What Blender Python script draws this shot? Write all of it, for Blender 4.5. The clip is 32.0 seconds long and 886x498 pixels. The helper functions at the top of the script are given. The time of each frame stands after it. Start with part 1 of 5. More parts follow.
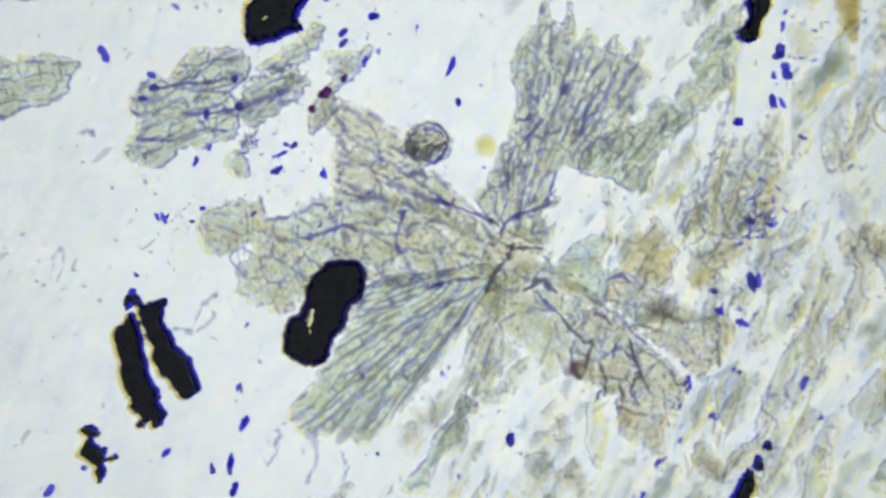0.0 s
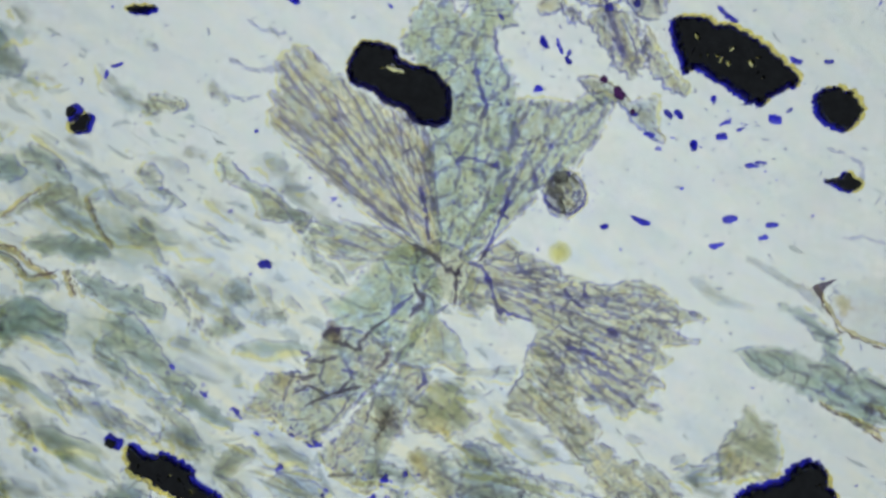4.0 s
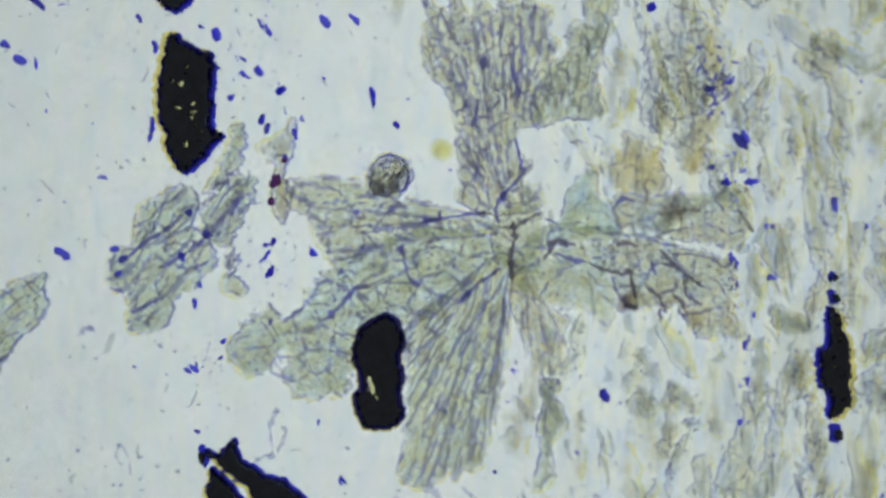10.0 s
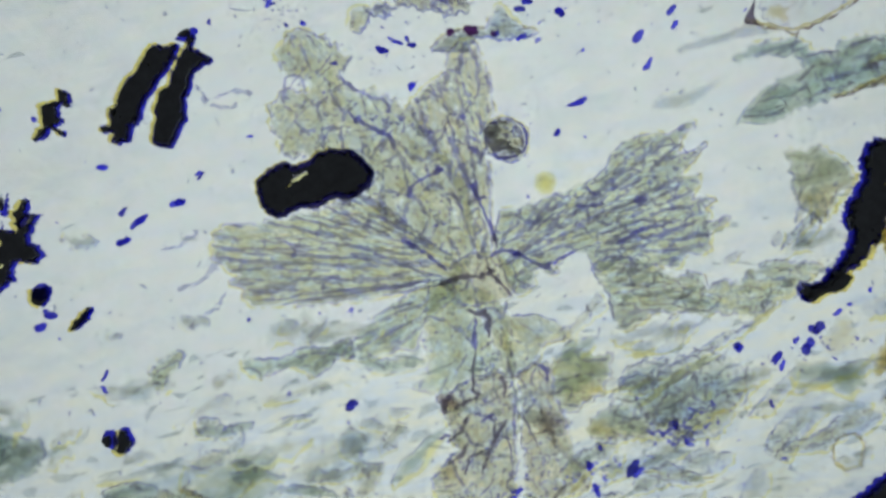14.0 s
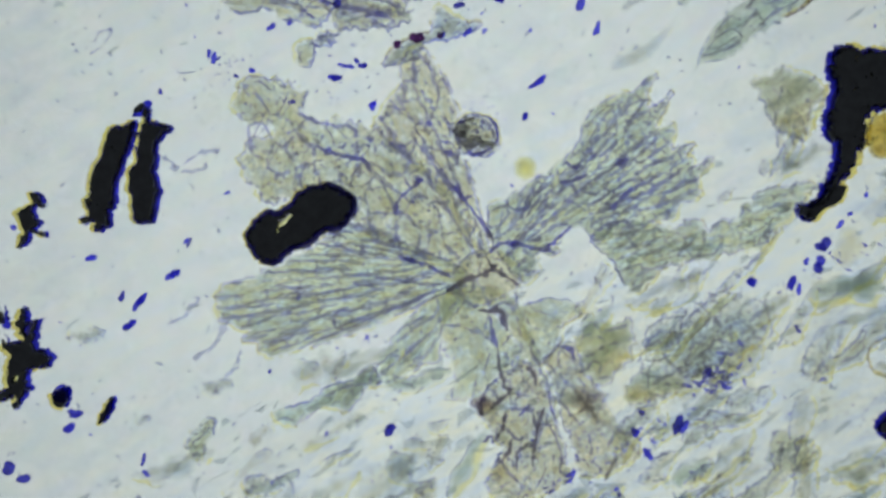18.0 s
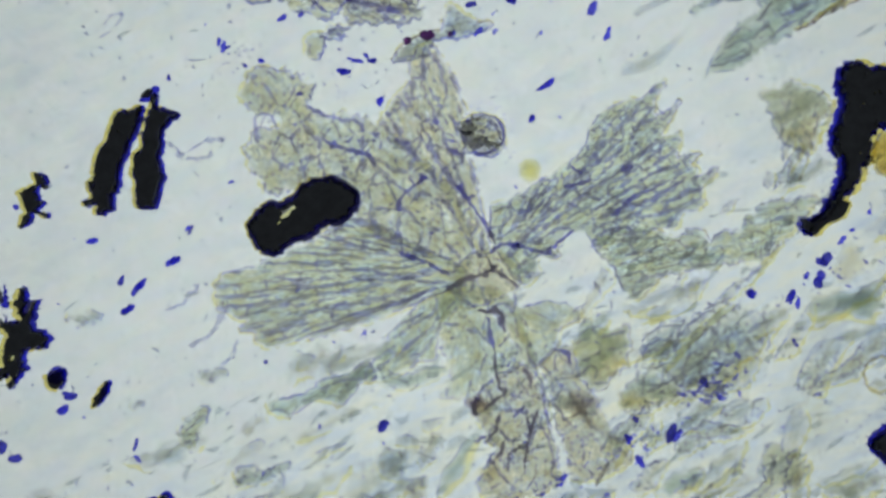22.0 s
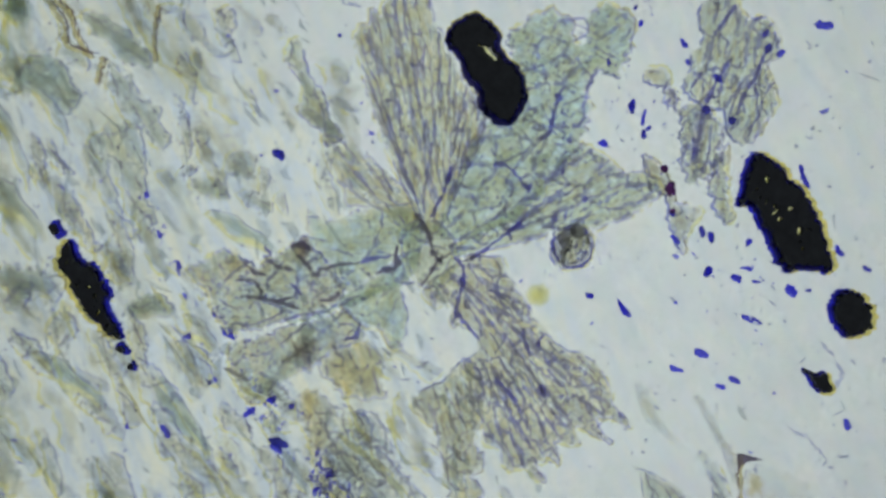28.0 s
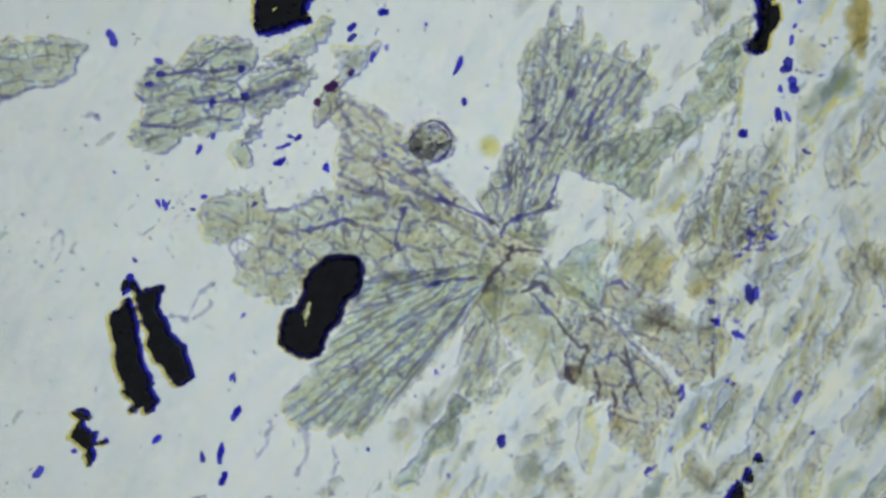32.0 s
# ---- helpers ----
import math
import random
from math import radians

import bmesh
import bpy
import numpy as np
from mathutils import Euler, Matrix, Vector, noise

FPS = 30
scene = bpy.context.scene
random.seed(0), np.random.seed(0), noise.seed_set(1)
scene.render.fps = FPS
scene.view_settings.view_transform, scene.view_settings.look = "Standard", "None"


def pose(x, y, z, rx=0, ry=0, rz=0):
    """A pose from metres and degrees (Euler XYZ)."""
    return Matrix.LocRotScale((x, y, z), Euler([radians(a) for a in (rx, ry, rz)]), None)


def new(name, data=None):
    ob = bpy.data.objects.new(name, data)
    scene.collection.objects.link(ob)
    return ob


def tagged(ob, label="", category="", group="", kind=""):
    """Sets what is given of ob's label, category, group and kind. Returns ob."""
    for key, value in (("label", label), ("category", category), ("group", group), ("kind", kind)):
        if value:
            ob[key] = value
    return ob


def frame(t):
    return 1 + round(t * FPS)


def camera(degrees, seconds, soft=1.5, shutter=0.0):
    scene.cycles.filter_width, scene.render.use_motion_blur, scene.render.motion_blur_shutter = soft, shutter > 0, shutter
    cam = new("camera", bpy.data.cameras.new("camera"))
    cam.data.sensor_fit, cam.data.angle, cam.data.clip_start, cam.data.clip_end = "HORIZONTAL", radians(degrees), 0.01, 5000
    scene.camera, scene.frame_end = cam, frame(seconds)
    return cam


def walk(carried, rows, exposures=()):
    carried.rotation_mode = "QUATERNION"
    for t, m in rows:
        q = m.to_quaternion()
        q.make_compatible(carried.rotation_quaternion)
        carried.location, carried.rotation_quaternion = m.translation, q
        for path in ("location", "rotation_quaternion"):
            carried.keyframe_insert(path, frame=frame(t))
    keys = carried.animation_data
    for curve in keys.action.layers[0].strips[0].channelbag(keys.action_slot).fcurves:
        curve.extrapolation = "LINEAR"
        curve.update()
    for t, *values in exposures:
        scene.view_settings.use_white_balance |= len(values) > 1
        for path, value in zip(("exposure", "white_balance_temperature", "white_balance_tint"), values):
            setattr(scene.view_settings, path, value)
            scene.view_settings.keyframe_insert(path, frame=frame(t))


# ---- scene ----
# A rock thin section under a microscope, drawn a thousand times its size: one millimetre here is one micrometre of the rock.
# The section lies on a glowing stage and is turned about the stage's axis (the world's z axis); the camera looks straight down.
from mathutils import geometry

U = 0.001
cam = camera(40.0, 32.0, soft=3.0)
EYE = pose(-0.051, -0.026, 2.288)
walk(cam, [(0.0, EYE), (32.0, EYE)], exposures=[(0.0, 0.41, 6600, 16), (0.4, 0.3, 6550, 13.5), (1.0, 0.13, 6500, 10.5), (2.0, 0.02, 6500, 10), (25.5, 0.02, 6500, 10), (28.0, -0.12, 6500, 10), (30.0, -0.13, 6500, 10), (31.5, -0.1, 6500, 10), (32.0, -0.1, 6500, 10)])

# Turn of the stage: seconds and degrees, clockwise as the camera sees it.
TURN_A = [(0, 0), (1.7, 0), (1.9, 0.4), (2.0, 1.6), (2.1, 5), (2.5, 32.8), (3.0, 70.7), (3.3, 85.5), (3.5, 90.8), (3.8, 92.4), (5.3, 92.5), (5.5, 92.1), (5.75, 88.7),
          (6.0, 83.3), (6.2, 77.0), (6.5, 58.1), (6.8, 45.9), (7.0, 44.2), (8.7, 44.0), (9.0, 43.1), (9.15, 37.3), (9.5, 10.6), (9.9, -25.2), (10.0, -28.8), (10.2, -29.6)]
TURN_B = [(12.6, -29.6), (13.0, -29.5), (13.15, -24), (13.5, 8.3), (13.85, 38.9), (14.0, 45.8), (14.2, 46.3), (14.5, 46.2), (14.9, 36), (15.5, 2), (16.1, -29), (16.5, -37.9),
          (17.0, -41.4), (17.2, -40.2), (17.5, -32.2), (17.75, -2), (18.0, 32.1), (18.25, 45), (18.5, 47.1), (19.0, 47.0), (19.15, 41), (19.5, 9.2), (19.85, -28), (20.0, -35.7), (20.3, -35.9)]
TURN_C = [(21.0, -35.9), (21.2, -31.6), (21.5, -16.0), (21.8, 19), (22.0, 34.6), (22.3, 43.0), (22.5, 43.8), (23.0, 44.0), (23.15, 50), (23.5, 75.7), (23.85, 104), (24.0, 109.5), (24.3, 111.7),
          (25.1, 111.8), (25.5, 117.5), (26.0, 132.5), (26.6, 152), (27.1, 159), (27.5, 154.3), (28.0, 123.2), (28.2, 114.7)]
TURN_D = [(28.5, 108.3), (29.0, 102.4), (29.5, 95.0), (30.0, 84.2), (30.3, 69.2), (30.5, 57.5), (30.8, 51.3), (31.0, 50.7), (31.5, 50.6), (31.65, 46), (31.8, 29), (32.0, 2.5)]
# the slide's play on the stage while it is being turned: seconds, x, y
PLAY = {18.0: (-0.010, -0.002), 19.5: (0.005, 0.0), 21.5: (-0.004, -0.002), 22.0: (-0.007, -0.001)}
TURN = TURN_A + TURN_B + TURN_C + TURN_D

# ---- light: the lamp under the stage, and the faint light of the room above ----
world = bpy.data.worlds.new("room")
scene.world = world
world.use_nodes = True
world.node_tree.nodes["Background"].inputs[0].default_value = (0.8, 0.85, 1.0, 1)
world.node_tree.nodes["Background"].inputs[1].default_value = 0.15
scene.cycles.transparent_max_bounces = 48


# ---- materials ----
BASE = 0.124
THICK = 0.012


def tree(name):
    m = bpy.data.materials.new(name)
    m.use_nodes = True
    m.node_tree.nodes.clear()
    return m, m.node_tree.nodes, m.node_tree.links


def wire(links, value, socket):
    if isinstance(value, bpy.types.NodeSocket):
        links.new(value, socket)
    else:
        socket.default_value = value


def math_node(nodes, links, kind, a, b=0.0):
    n = nodes.new("ShaderNodeMath")
    n.operation = kind
    wire(links, a, n.inputs[0])
    wire(links, b, n.inputs[1])
    return n.outputs[0]


def noise_node(nodes, links, where, size, low, high, detail=3.0, kind="noise"):
    """A factor between low and high that wanders over patches of that size in metres."""
    if kind == "noise":
        n = nodes.new("ShaderNodeTexNoise")
        n.inputs["Detail"].default_value = detail
        n.inputs["Roughness"].default_value = 0.6
        out = n.outputs[0]
        a, b = 0.3, 0.7
    else:
        n = nodes.new("ShaderNodeTexVoronoi")
        n.feature = "DISTANCE_TO_EDGE"
        out = n.outputs[0]
        a, b = 0.0, 0.12
    links.new(where, n.inputs["Vector"])
    n.inputs["Scale"].default_value = 1 / size
    r = nodes.new("ShaderNodeMapRange")
    links.new(out, r.inputs[0])
    for i, v in enumerate((a, b, low, high)):
        r.inputs[i + 1].default_value = v
    return r.outputs[0]


def times(nodes, links, colour, factor):
    n = nodes.new("ShaderNodeVectorMath")
    n.operation = "SCALE"
    wire(links, colour, n.inputs[0])
    wire(links, factor, n.inputs["Scale"])
    return n.outputs[0]


def mix(nodes, links, fac, a, b):
    n = nodes.new("ShaderNodeMix")
    n.data_type = "RGBA"
    wire(links, fac, n.inputs[0])
    wire(links, (*a, 1) if isinstance(a, tuple) else a, n.inputs[6])
    wire(links, (*b, 1) if isinstance(b, tuple) else b, n.inputs[7])
    return n.outputs[2]


def mineral(name, along, across=None, blotch=0.2, grain=0.2, size=0.06, stain=None, stain_size=0.12, faces=2, vary=0.12, solid=0.05, stretch=1.0, depth=False, tint=0.0, optic=0.0):
    """A thin slice of a mineral that lets light through. along and across: what it lets through when its long axis lies along
    the polariser (the world's x axis) or across it (pleochroism); optic: degrees between the long axis and that of the light. faces: how many surfaces share that colour. depth: it lets less
    through the thicker it is (its height over its own base, in slices of THICK or of the given depth)."""
    m, nodes, links = tree(name)
    coord = place = nodes.new("ShaderNodeTexCoord").outputs["Object"]
    if stretch != 1.0:
        mp = nodes.new("ShaderNodeMapping")
        mp.inputs["Scale"].default_value = (1 / stretch, 1, 1)
        links.new(coord, mp.inputs[0])
        coord = mp.outputs[0]
    colour = along
    if across is not None:
        axis = nodes.new("ShaderNodeVectorTransform")
        axis.vector_type, axis.convert_from, axis.convert_to = "VECTOR", "OBJECT", "WORLD"
        axis.inputs[0].default_value = (math.cos(radians(optic)), math.sin(radians(optic)), 0)
        xyz = nodes.new("ShaderNodeSeparateXYZ")
        links.new(axis.outputs[0], xyz.inputs[0])
        colour = mix(nodes, links, math_node(nodes, links, "MULTIPLY", xyz.outputs[0], xyz.outputs[0]), across, along)
    if stain is not None:
        colour = mix(nodes, links, noise_node(nodes, links, coord, stain_size, -0.9, 0.9, 2.0), colour, stain)
    f = noise_node(nodes, links, coord, size, 1 - blotch, 1 + blotch * 0.6)
    f = math_node(nodes, links, "MULTIPLY", f, noise_node(nodes, links, coord, size * 0.17, 1 - grain, 1 + grain * 0.5, 4.0))
    if vary:
        info = nodes.new("ShaderNodeObjectInfo").outputs["Random"]
        f = math_node(nodes, links, "MULTIPLY", f, math_node(nodes, links, "ADD", math_node(nodes, links, "MULTIPLY", info, 2 * vary), 1 - vary))
    if isinstance(colour, tuple):
        rgb = nodes.new("ShaderNodeRGB")
        rgb.outputs[0].default_value = (*colour, 1)
        colour = rgb.outputs[0]
    if tint:
        hue = mix(nodes, links, noise_node(nodes, links, coord, size * 0.5, 0.0, 1.0, 2.0), (1 + tint * 0.35, 1.0, 1 - tint), (1 - tint * 0.5, 1 - tint * 0.25, 1 + tint * 0.6))
        n = nodes.new("ShaderNodeVectorMath")
        n.operation = "MULTIPLY"
        links.new(colour, n.inputs[0])
        links.new(hue, n.inputs[1])
        colour = n.outputs[0]
    colour = times(nodes, links, colour, f)
    g = nodes.new("ShaderNodeGamma")
    links.new(colour, g.inputs[0])
    g.inputs[1].default_value = 1 / faces
    if depth:
        high = nodes.new("ShaderNodeSeparateXYZ")
        links.new(place, high.inputs[0])
        links.new(math_node(nodes, links, "DIVIDE", high.outputs[2], THICK if depth is True else depth), g.inputs[1])
    clear = nodes.new("ShaderNodeBsdfTransparent")
    links.new(g.outputs[0], clear.inputs[0])
    body = nodes.new("ShaderNodeBsdfPrincipled")
    links.new(colour, body.inputs["Base Color"])
    body.inputs["Roughness"].default_value = 0.35
    blend = nodes.new("ShaderNodeMixShader")
    blend.inputs[0].default_value = solid
    links.new(clear.outputs[0], blend.inputs[1])
    links.new(body.outputs[0], blend.inputs[2])
    out = nodes.new("ShaderNodeOutputMaterial")
    links.new(blend.outputs[0], out.inputs[0])
    return m


def solid_material(name, colour, rough=0.5, metal=0.0, bump=0.3, size=0.02):
    m, nodes, links = tree(name)
    coord = nodes.new("ShaderNodeTexCoord").outputs["Object"]
    body = nodes.new("ShaderNodeBsdfPrincipled")
    links.new(times(nodes, links, colour, noise_node(nodes, links, coord, size, 0.6, 1.4)), body.inputs["Base Color"])
    links.new(noise_node(nodes, links, coord, size * 2, rough * 0.8, rough * 1.2), body.inputs["Roughness"])
    body.inputs["Metallic"].default_value = metal
    bp = nodes.new("ShaderNodeBump")
    bp.inputs["Strength"].default_value = bump
    bp.inputs["Distance"].default_value = 0.002
    links.new(noise_node(nodes, links, coord, size * 0.4, 0.0, 1.0), bp.inputs["Height"])
    links.new(bp.outputs[0], body.inputs["Normal"])
    out = nodes.new("ShaderNodeOutputMaterial")
    links.new(body.outputs[0], out.inputs[0])
    return m


def lamp_material():
    """The lit field of the lamp: even in the middle, a little weaker outwards."""
    m, nodes, links = tree("lamp_glow")
    coord = nodes.new("ShaderNodeTexCoord").outputs["Object"]
    length = nodes.new("ShaderNodeVectorMath")
    length.operation = "LENGTH"
    links.new(coord, length.inputs[0])
    r = nodes.new("ShaderNodeMapRange")
    r.interpolation_type = "SMOOTHSTEP"
    links.new(length.outputs["Value"], r.inputs[0])
    for i, v in enumerate((0.15, 1.3, 1.0, 0.80)):
        r.inputs[i + 1].default_value = v
    glow = nodes.new("ShaderNodeEmission")
    glow.inputs[0].default_value = (0.885, 0.985, 1.0, 1)
    links.new(math_node(nodes, links, "MULTIPLY", r.outputs[0], 0.78), glow.inputs[1])
    out = nodes.new("ShaderNodeOutputMaterial")
    links.new(glow.outputs[0], out.inputs[0])
    return m


SOFT = 0.003  # the height of a soft border along its middle
GLOW = lamp_material()
METAL = solid_material("stage_metal", (0.05, 0.05, 0.055), 0.4, 0.8)
ORE = solid_material("black_ore", (0.045, 0.052, 0.050), 0.6)
GLASS = mineral("slide_glass", (0.985, 0.995, 0.99), None, 0.0, 0.0, vary=0, solid=0.02)
# blue, navy and yellow edges: lens fringes painted round the black ore
BLUE_EDGE = mineral("blue_edge_fringe", (0.24, 0.24, 0.74), None, 0.3, 0.3, 0.02, faces=1, vary=0)
NAVY = mineral("navy_edge_fringe", (0.10, 0.10, 0.46), None, 0.2, 0.2, 0.02, vary=0, depth=SOFT)
FAR_BLUE = mineral("bright_blue_edge_fringe", (0.21, 0.21, 0.80), None, 0.3, 0.3, 0.02, faces=1, vary=0)
GOLD = mineral("golden_crystal", (0.84, 0.62, 0.15), None, 0.25, 0.2, 0.06, (0.62, 0.46, 0.16), 0.09, depth=True)
YELLOW_EDGE = mineral("yellow_edge_fringe", (1.0, 0.93, 0.55), None, 0.1, 0.1, 0.03, faces=1, vary=0)
SPECK = mineral("blue_black_speck", (0.135, 0.135, 0.88), None, 0.45, 0.4, 0.016, faces=2, vary=0.3)
RED_SPECK = mineral("red_black_speck", (0.15, 0.04, 0.22), None, 0.2, 0.3, 0.02, faces=2)
BLADE = mineral("chloritoid", (0.75, 0.807, 0.685), (0.84, 0.825, 0.68), 0.26, 0.24, 0.024, stretch=2.5, vary=0.04, depth=True, tint=0.17, optic=-38)
BLADE_PALE = mineral("pale_chloritoid", (0.69, 0.78, 0.675), (0.79, 0.80, 0.65), 0.22, 0.24, 0.045, stretch=1.3, vary=0.04, depth=True, tint=0.18, optic=-38)
BLADE_BROWN = mineral("stained_chloritoid", (0.725, 0.76, 0.655), (0.805, 0.79, 0.66), 0.28, 0.22, 0.05, (0.70, 0.645, 0.50), 0.09, vary=0.04, depth=True, tint=0.15, optic=-38)
CHLORITE = mineral("green_chlorite", (0.44, 0.535, 0.48), (0.87, 0.875, 0.79), 0.18, 0.2, 0.06, vary=0.15, stretch=2.2, depth=True, tint=0.08)
MICA = mineral("grey_mica", (0.70, 0.765, 0.77), (0.91, 0.905, 0.80), 0.26, 0.3, 0.045, vary=0.16, stretch=2.2, depth=True, tint=0.18)
SHRED = mineral("pale_mica_shred", (0.72, 0.76, 0.80), (0.86, 0.86, 0.80), 0.15, 0.2, 0.04, vary=0.1, depth=True, tint=0.12)
AMBER = mineral("amber_stain", (0.65, 0.50, 0.17), None, 0.3, 0.25, 0.05, (0.74, 0.64, 0.38), 0.08, depth=True)
OCHRE = mineral("ochre_flake", (0.46, 0.50, 0.34), (0.73, 0.67, 0.46), 0.25, 0.25, 0.05, (0.66, 0.57, 0.34), 0.10, depth=True, stretch=2.0)
GARNET = mineral("garnet", (0.70, 0.69, 0.56), None, 0.4, 0.4, 0.025, (0.40, 0.40, 0.52), 0.035, depth=True, tint=0.15)
LEMON = mineral("lemon_grain", (0.83, 0.75, 0.22), None, 0.1, 0.15, 0.02, depth=True)
YELLOW = mineral("bright_inclusion", (0.98, 0.93, 0.50), None, 0.1, 0.15, 0.02)
CRACK = mineral("dark_crack", (0.70, 0.69, 0.95), None, 0.5, 0.4, 0.03, faces=1, vary=0.1, tint=0.12)
SEAM = mineral("violet_seam", (0.69, 0.685, 0.94), None, 0.2, 0.2, 0.03, vary=0.05, tint=0.06, depth=SOFT)
WISP = mineral("faint_wisp", (0.76, 0.77, 0.91), None, 0.1, 0.1, 0.03, faces=1, vary=0.05)
NET = mineral("violet_boundary", (0.59, 0.585, 0.90), None, 0.35, 0.3, 0.03, vary=0.05, tint=0.06, depth=SOFT)
FAINT_NET = mineral("faint_boundary", (0.74, 0.735, 0.90), None, 0.4, 0.4, 0.03, vary=0.05, tint=0.06, depth=SOFT)
DEEP_CRACK = mineral("deep_blue_crack", (0.32, 0.31, 0.80), None, 0.4, 0.4, 0.02, faces=1, vary=0.1)
SOFT_LINE = mineral("soft_crack", (0.56, 0.55, 0.92), None, 0.4, 0.3, 0.03, vary=0.1, depth=SOFT)
SOFT_DEEP = mineral("soft_blue_crack", (0.22, 0.21, 0.76), None, 0.4, 0.3, 0.02, vary=0.1, depth=SOFT)
SOFT_BROWN = mineral("soft_brown_crack", (0.20, 0.17, 0.29), None, 0.3, 0.3, 0.03, vary=0.1, depth=SOFT)
SOFT_SMOKE = mineral("soft_smoky_crack", (0.48, 0.45, 0.46), None, 0.4, 0.4, 0.03, vary=0.1, depth=SOFT)
RUST = mineral("dark_rust", (0.26, 0.17, 0.15), None, 0.5, 0.5, 0.03, (0.55, 0.45, 0.3), 0.05, depth=True)
RUST_GREY = mineral("smoky_blotch", (0.62, 0.62, 0.62), None, 0.5, 0.5, 0.02, faces=1)
BROWN_CRACK = mineral("brown_crack", (0.27, 0.23, 0.33), None, 0.3, 0.3, 0.03, faces=1)


CORE = mineral("yellowish_core", (0.76, 0.78, 0.64), (0.80, 0.77, 0.60), 0.2, 0.25, 0.04, vary=0, depth=True, tint=0.1)
# soft blue and yellow: the lens's colour fringes, painted along crystal edges
SOFT_BLUE = mineral("soft_blue_lens_rim", (0.50, 0.53, 0.90), None, 0.2, 0.2, 0.03, vary=0, depth=SOFT)
SOFT_YELLOW = mineral("soft_yellow_lens_rim", (1.0, 0.95, 0.58), None, 0.1, 0.1, 0.03, vary=0, depth=SOFT)
BLUE_RIM = mineral("blue_rim", (0.66, 0.68, 0.87), None, 0.2, 0.2, 0.03, faces=1, vary=0)
YELLOW_RIM = mineral("yellow_rim", (1.0, 0.97, 0.72), None, 0.1, 0.1, 0.03, faces=1, vary=0)


def groundmass():
    """The pale quartz slice: faint grains, and on the foliated side a dusting of fine mica drawn out along the foliation."""
    m, nodes, links = tree("quartz_groundmass")
    coord = nodes.new("ShaderNodeTexCoord").outputs["Object"]
    flow = nodes.new("ShaderNodeMapping")
    flow.vector_type = "TEXTURE"
    flow.inputs["Rotation"].default_value = (0, 0, radians(60))
    flow.inputs["Scale"].default_value = (3.0, 1, 1)
    links.new(coord, flow.inputs[0])
    along = flow.outputs[0]
    side = nodes.new("ShaderNodeVectorMath")
    side.operation = "DOT_PRODUCT"
    links.new(coord, side.inputs[0])
    side.inputs[1].default_value = (0.866, -0.5, 0)
    where = nodes.new("ShaderNodeMapRange")
    links.new(math_node(nodes, links, "ADD", side.outputs["Value"], noise_node(nodes, links, coord, 0.25, -0.2, 0.2)), where.inputs[0])
    for i, v in enumerate((0.0, 0.32, 0.35, 1.0)):
        where.inputs[i + 1].default_value = v
    dust = math_node(nodes, links, "MULTIPLY", noise_node(nodes, links, along, 0.026, -0.18, 0.16, 5.0), where.outputs[0])
    cloud = math_node(nodes, links, "MULTIPLY", noise_node(nodes, links, along, 0.11, -0.16, 0.13, 3.0), where.outputs[0])
    fine = math_node(nodes, links, "MULTIPLY", noise_node(nodes, links, coord, 0.012, 0.92, 1.045, 3.0), noise_node(nodes, links, coord, 0.11, 0.965, 1.03, 2.0))
    f = math_node(nodes, links, "MULTIPLY", fine, math_node(nodes, links, "SUBTRACT", 1.0, math_node(nodes, links, "MAXIMUM", math_node(nodes, links, "ADD", dust, cloud), 0.0)))
    hue = mix(nodes, links, noise_node(nodes, links, along, 0.026, -0.1, 1.1, 3.0), (1.0, 0.96, 0.78), (0.81, 0.88, 1.0))
    pure = mix(nodes, links, noise_node(nodes, links, coord, 0.045, 0.0, 1.0, 3.0), (0.95, 0.91, 0.94), (0.885, 0.94, 0.895))
    calm = mix(nodes, links, where.outputs[0], pure, hue)
    clear = nodes.new("ShaderNodeBsdfTransparent")
    g = nodes.new("ShaderNodeGamma")
    links.new(times(nodes, links, calm, f), g.inputs[0])
    g.inputs[1].default_value = 0.5
    links.new(g.outputs[0], clear.inputs[0])
    body = nodes.new("ShaderNodeBsdfPrincipled")
    body.inputs["Base Color"].default_value = (0.8, 0.8, 0.78, 1)
    blend = nodes.new("ShaderNodeMixShader")
    blend.inputs[0].default_value = 0.03
    links.new(clear.outputs[0], blend.inputs[1])
    links.new(body.outputs[0], blend.inputs[2])
    out = nodes.new("ShaderNodeOutputMaterial")
    links.new(blend.outputs[0], out.inputs[0])
    return m


QUARTZ = groundmass()

# ---- shapes ----

def signed_area(p):
    return 0.5 * float(np.sum(p[:, 0] * np.roll(p[:, 1], -1) - np.roll(p[:, 0], -1) * p[:, 1]))


def worn(p, seed, rough):
    """Pushes the points of a loop in and out along its normals by about that many micrometres."""
    d = np.roll(p, -1, 0) - np.roll(p, 1, 0)
    n = np.stack([d[:, 1], -d[:, 0]], 1) / (np.linalg.norm(d, axis=1)[:, None] + 1e-9)
    k = [1.1 * noise.noise((x / 24, y / 24, seed)) + 1.0 * noise.noise((x / 9, y / 9, seed + 7)) + 0.9 * noise.noise((x / 4.3, y / 4.3, seed + 13)) for x, y in p]
    return p + n * (np.array(k) * rough)[:, None]


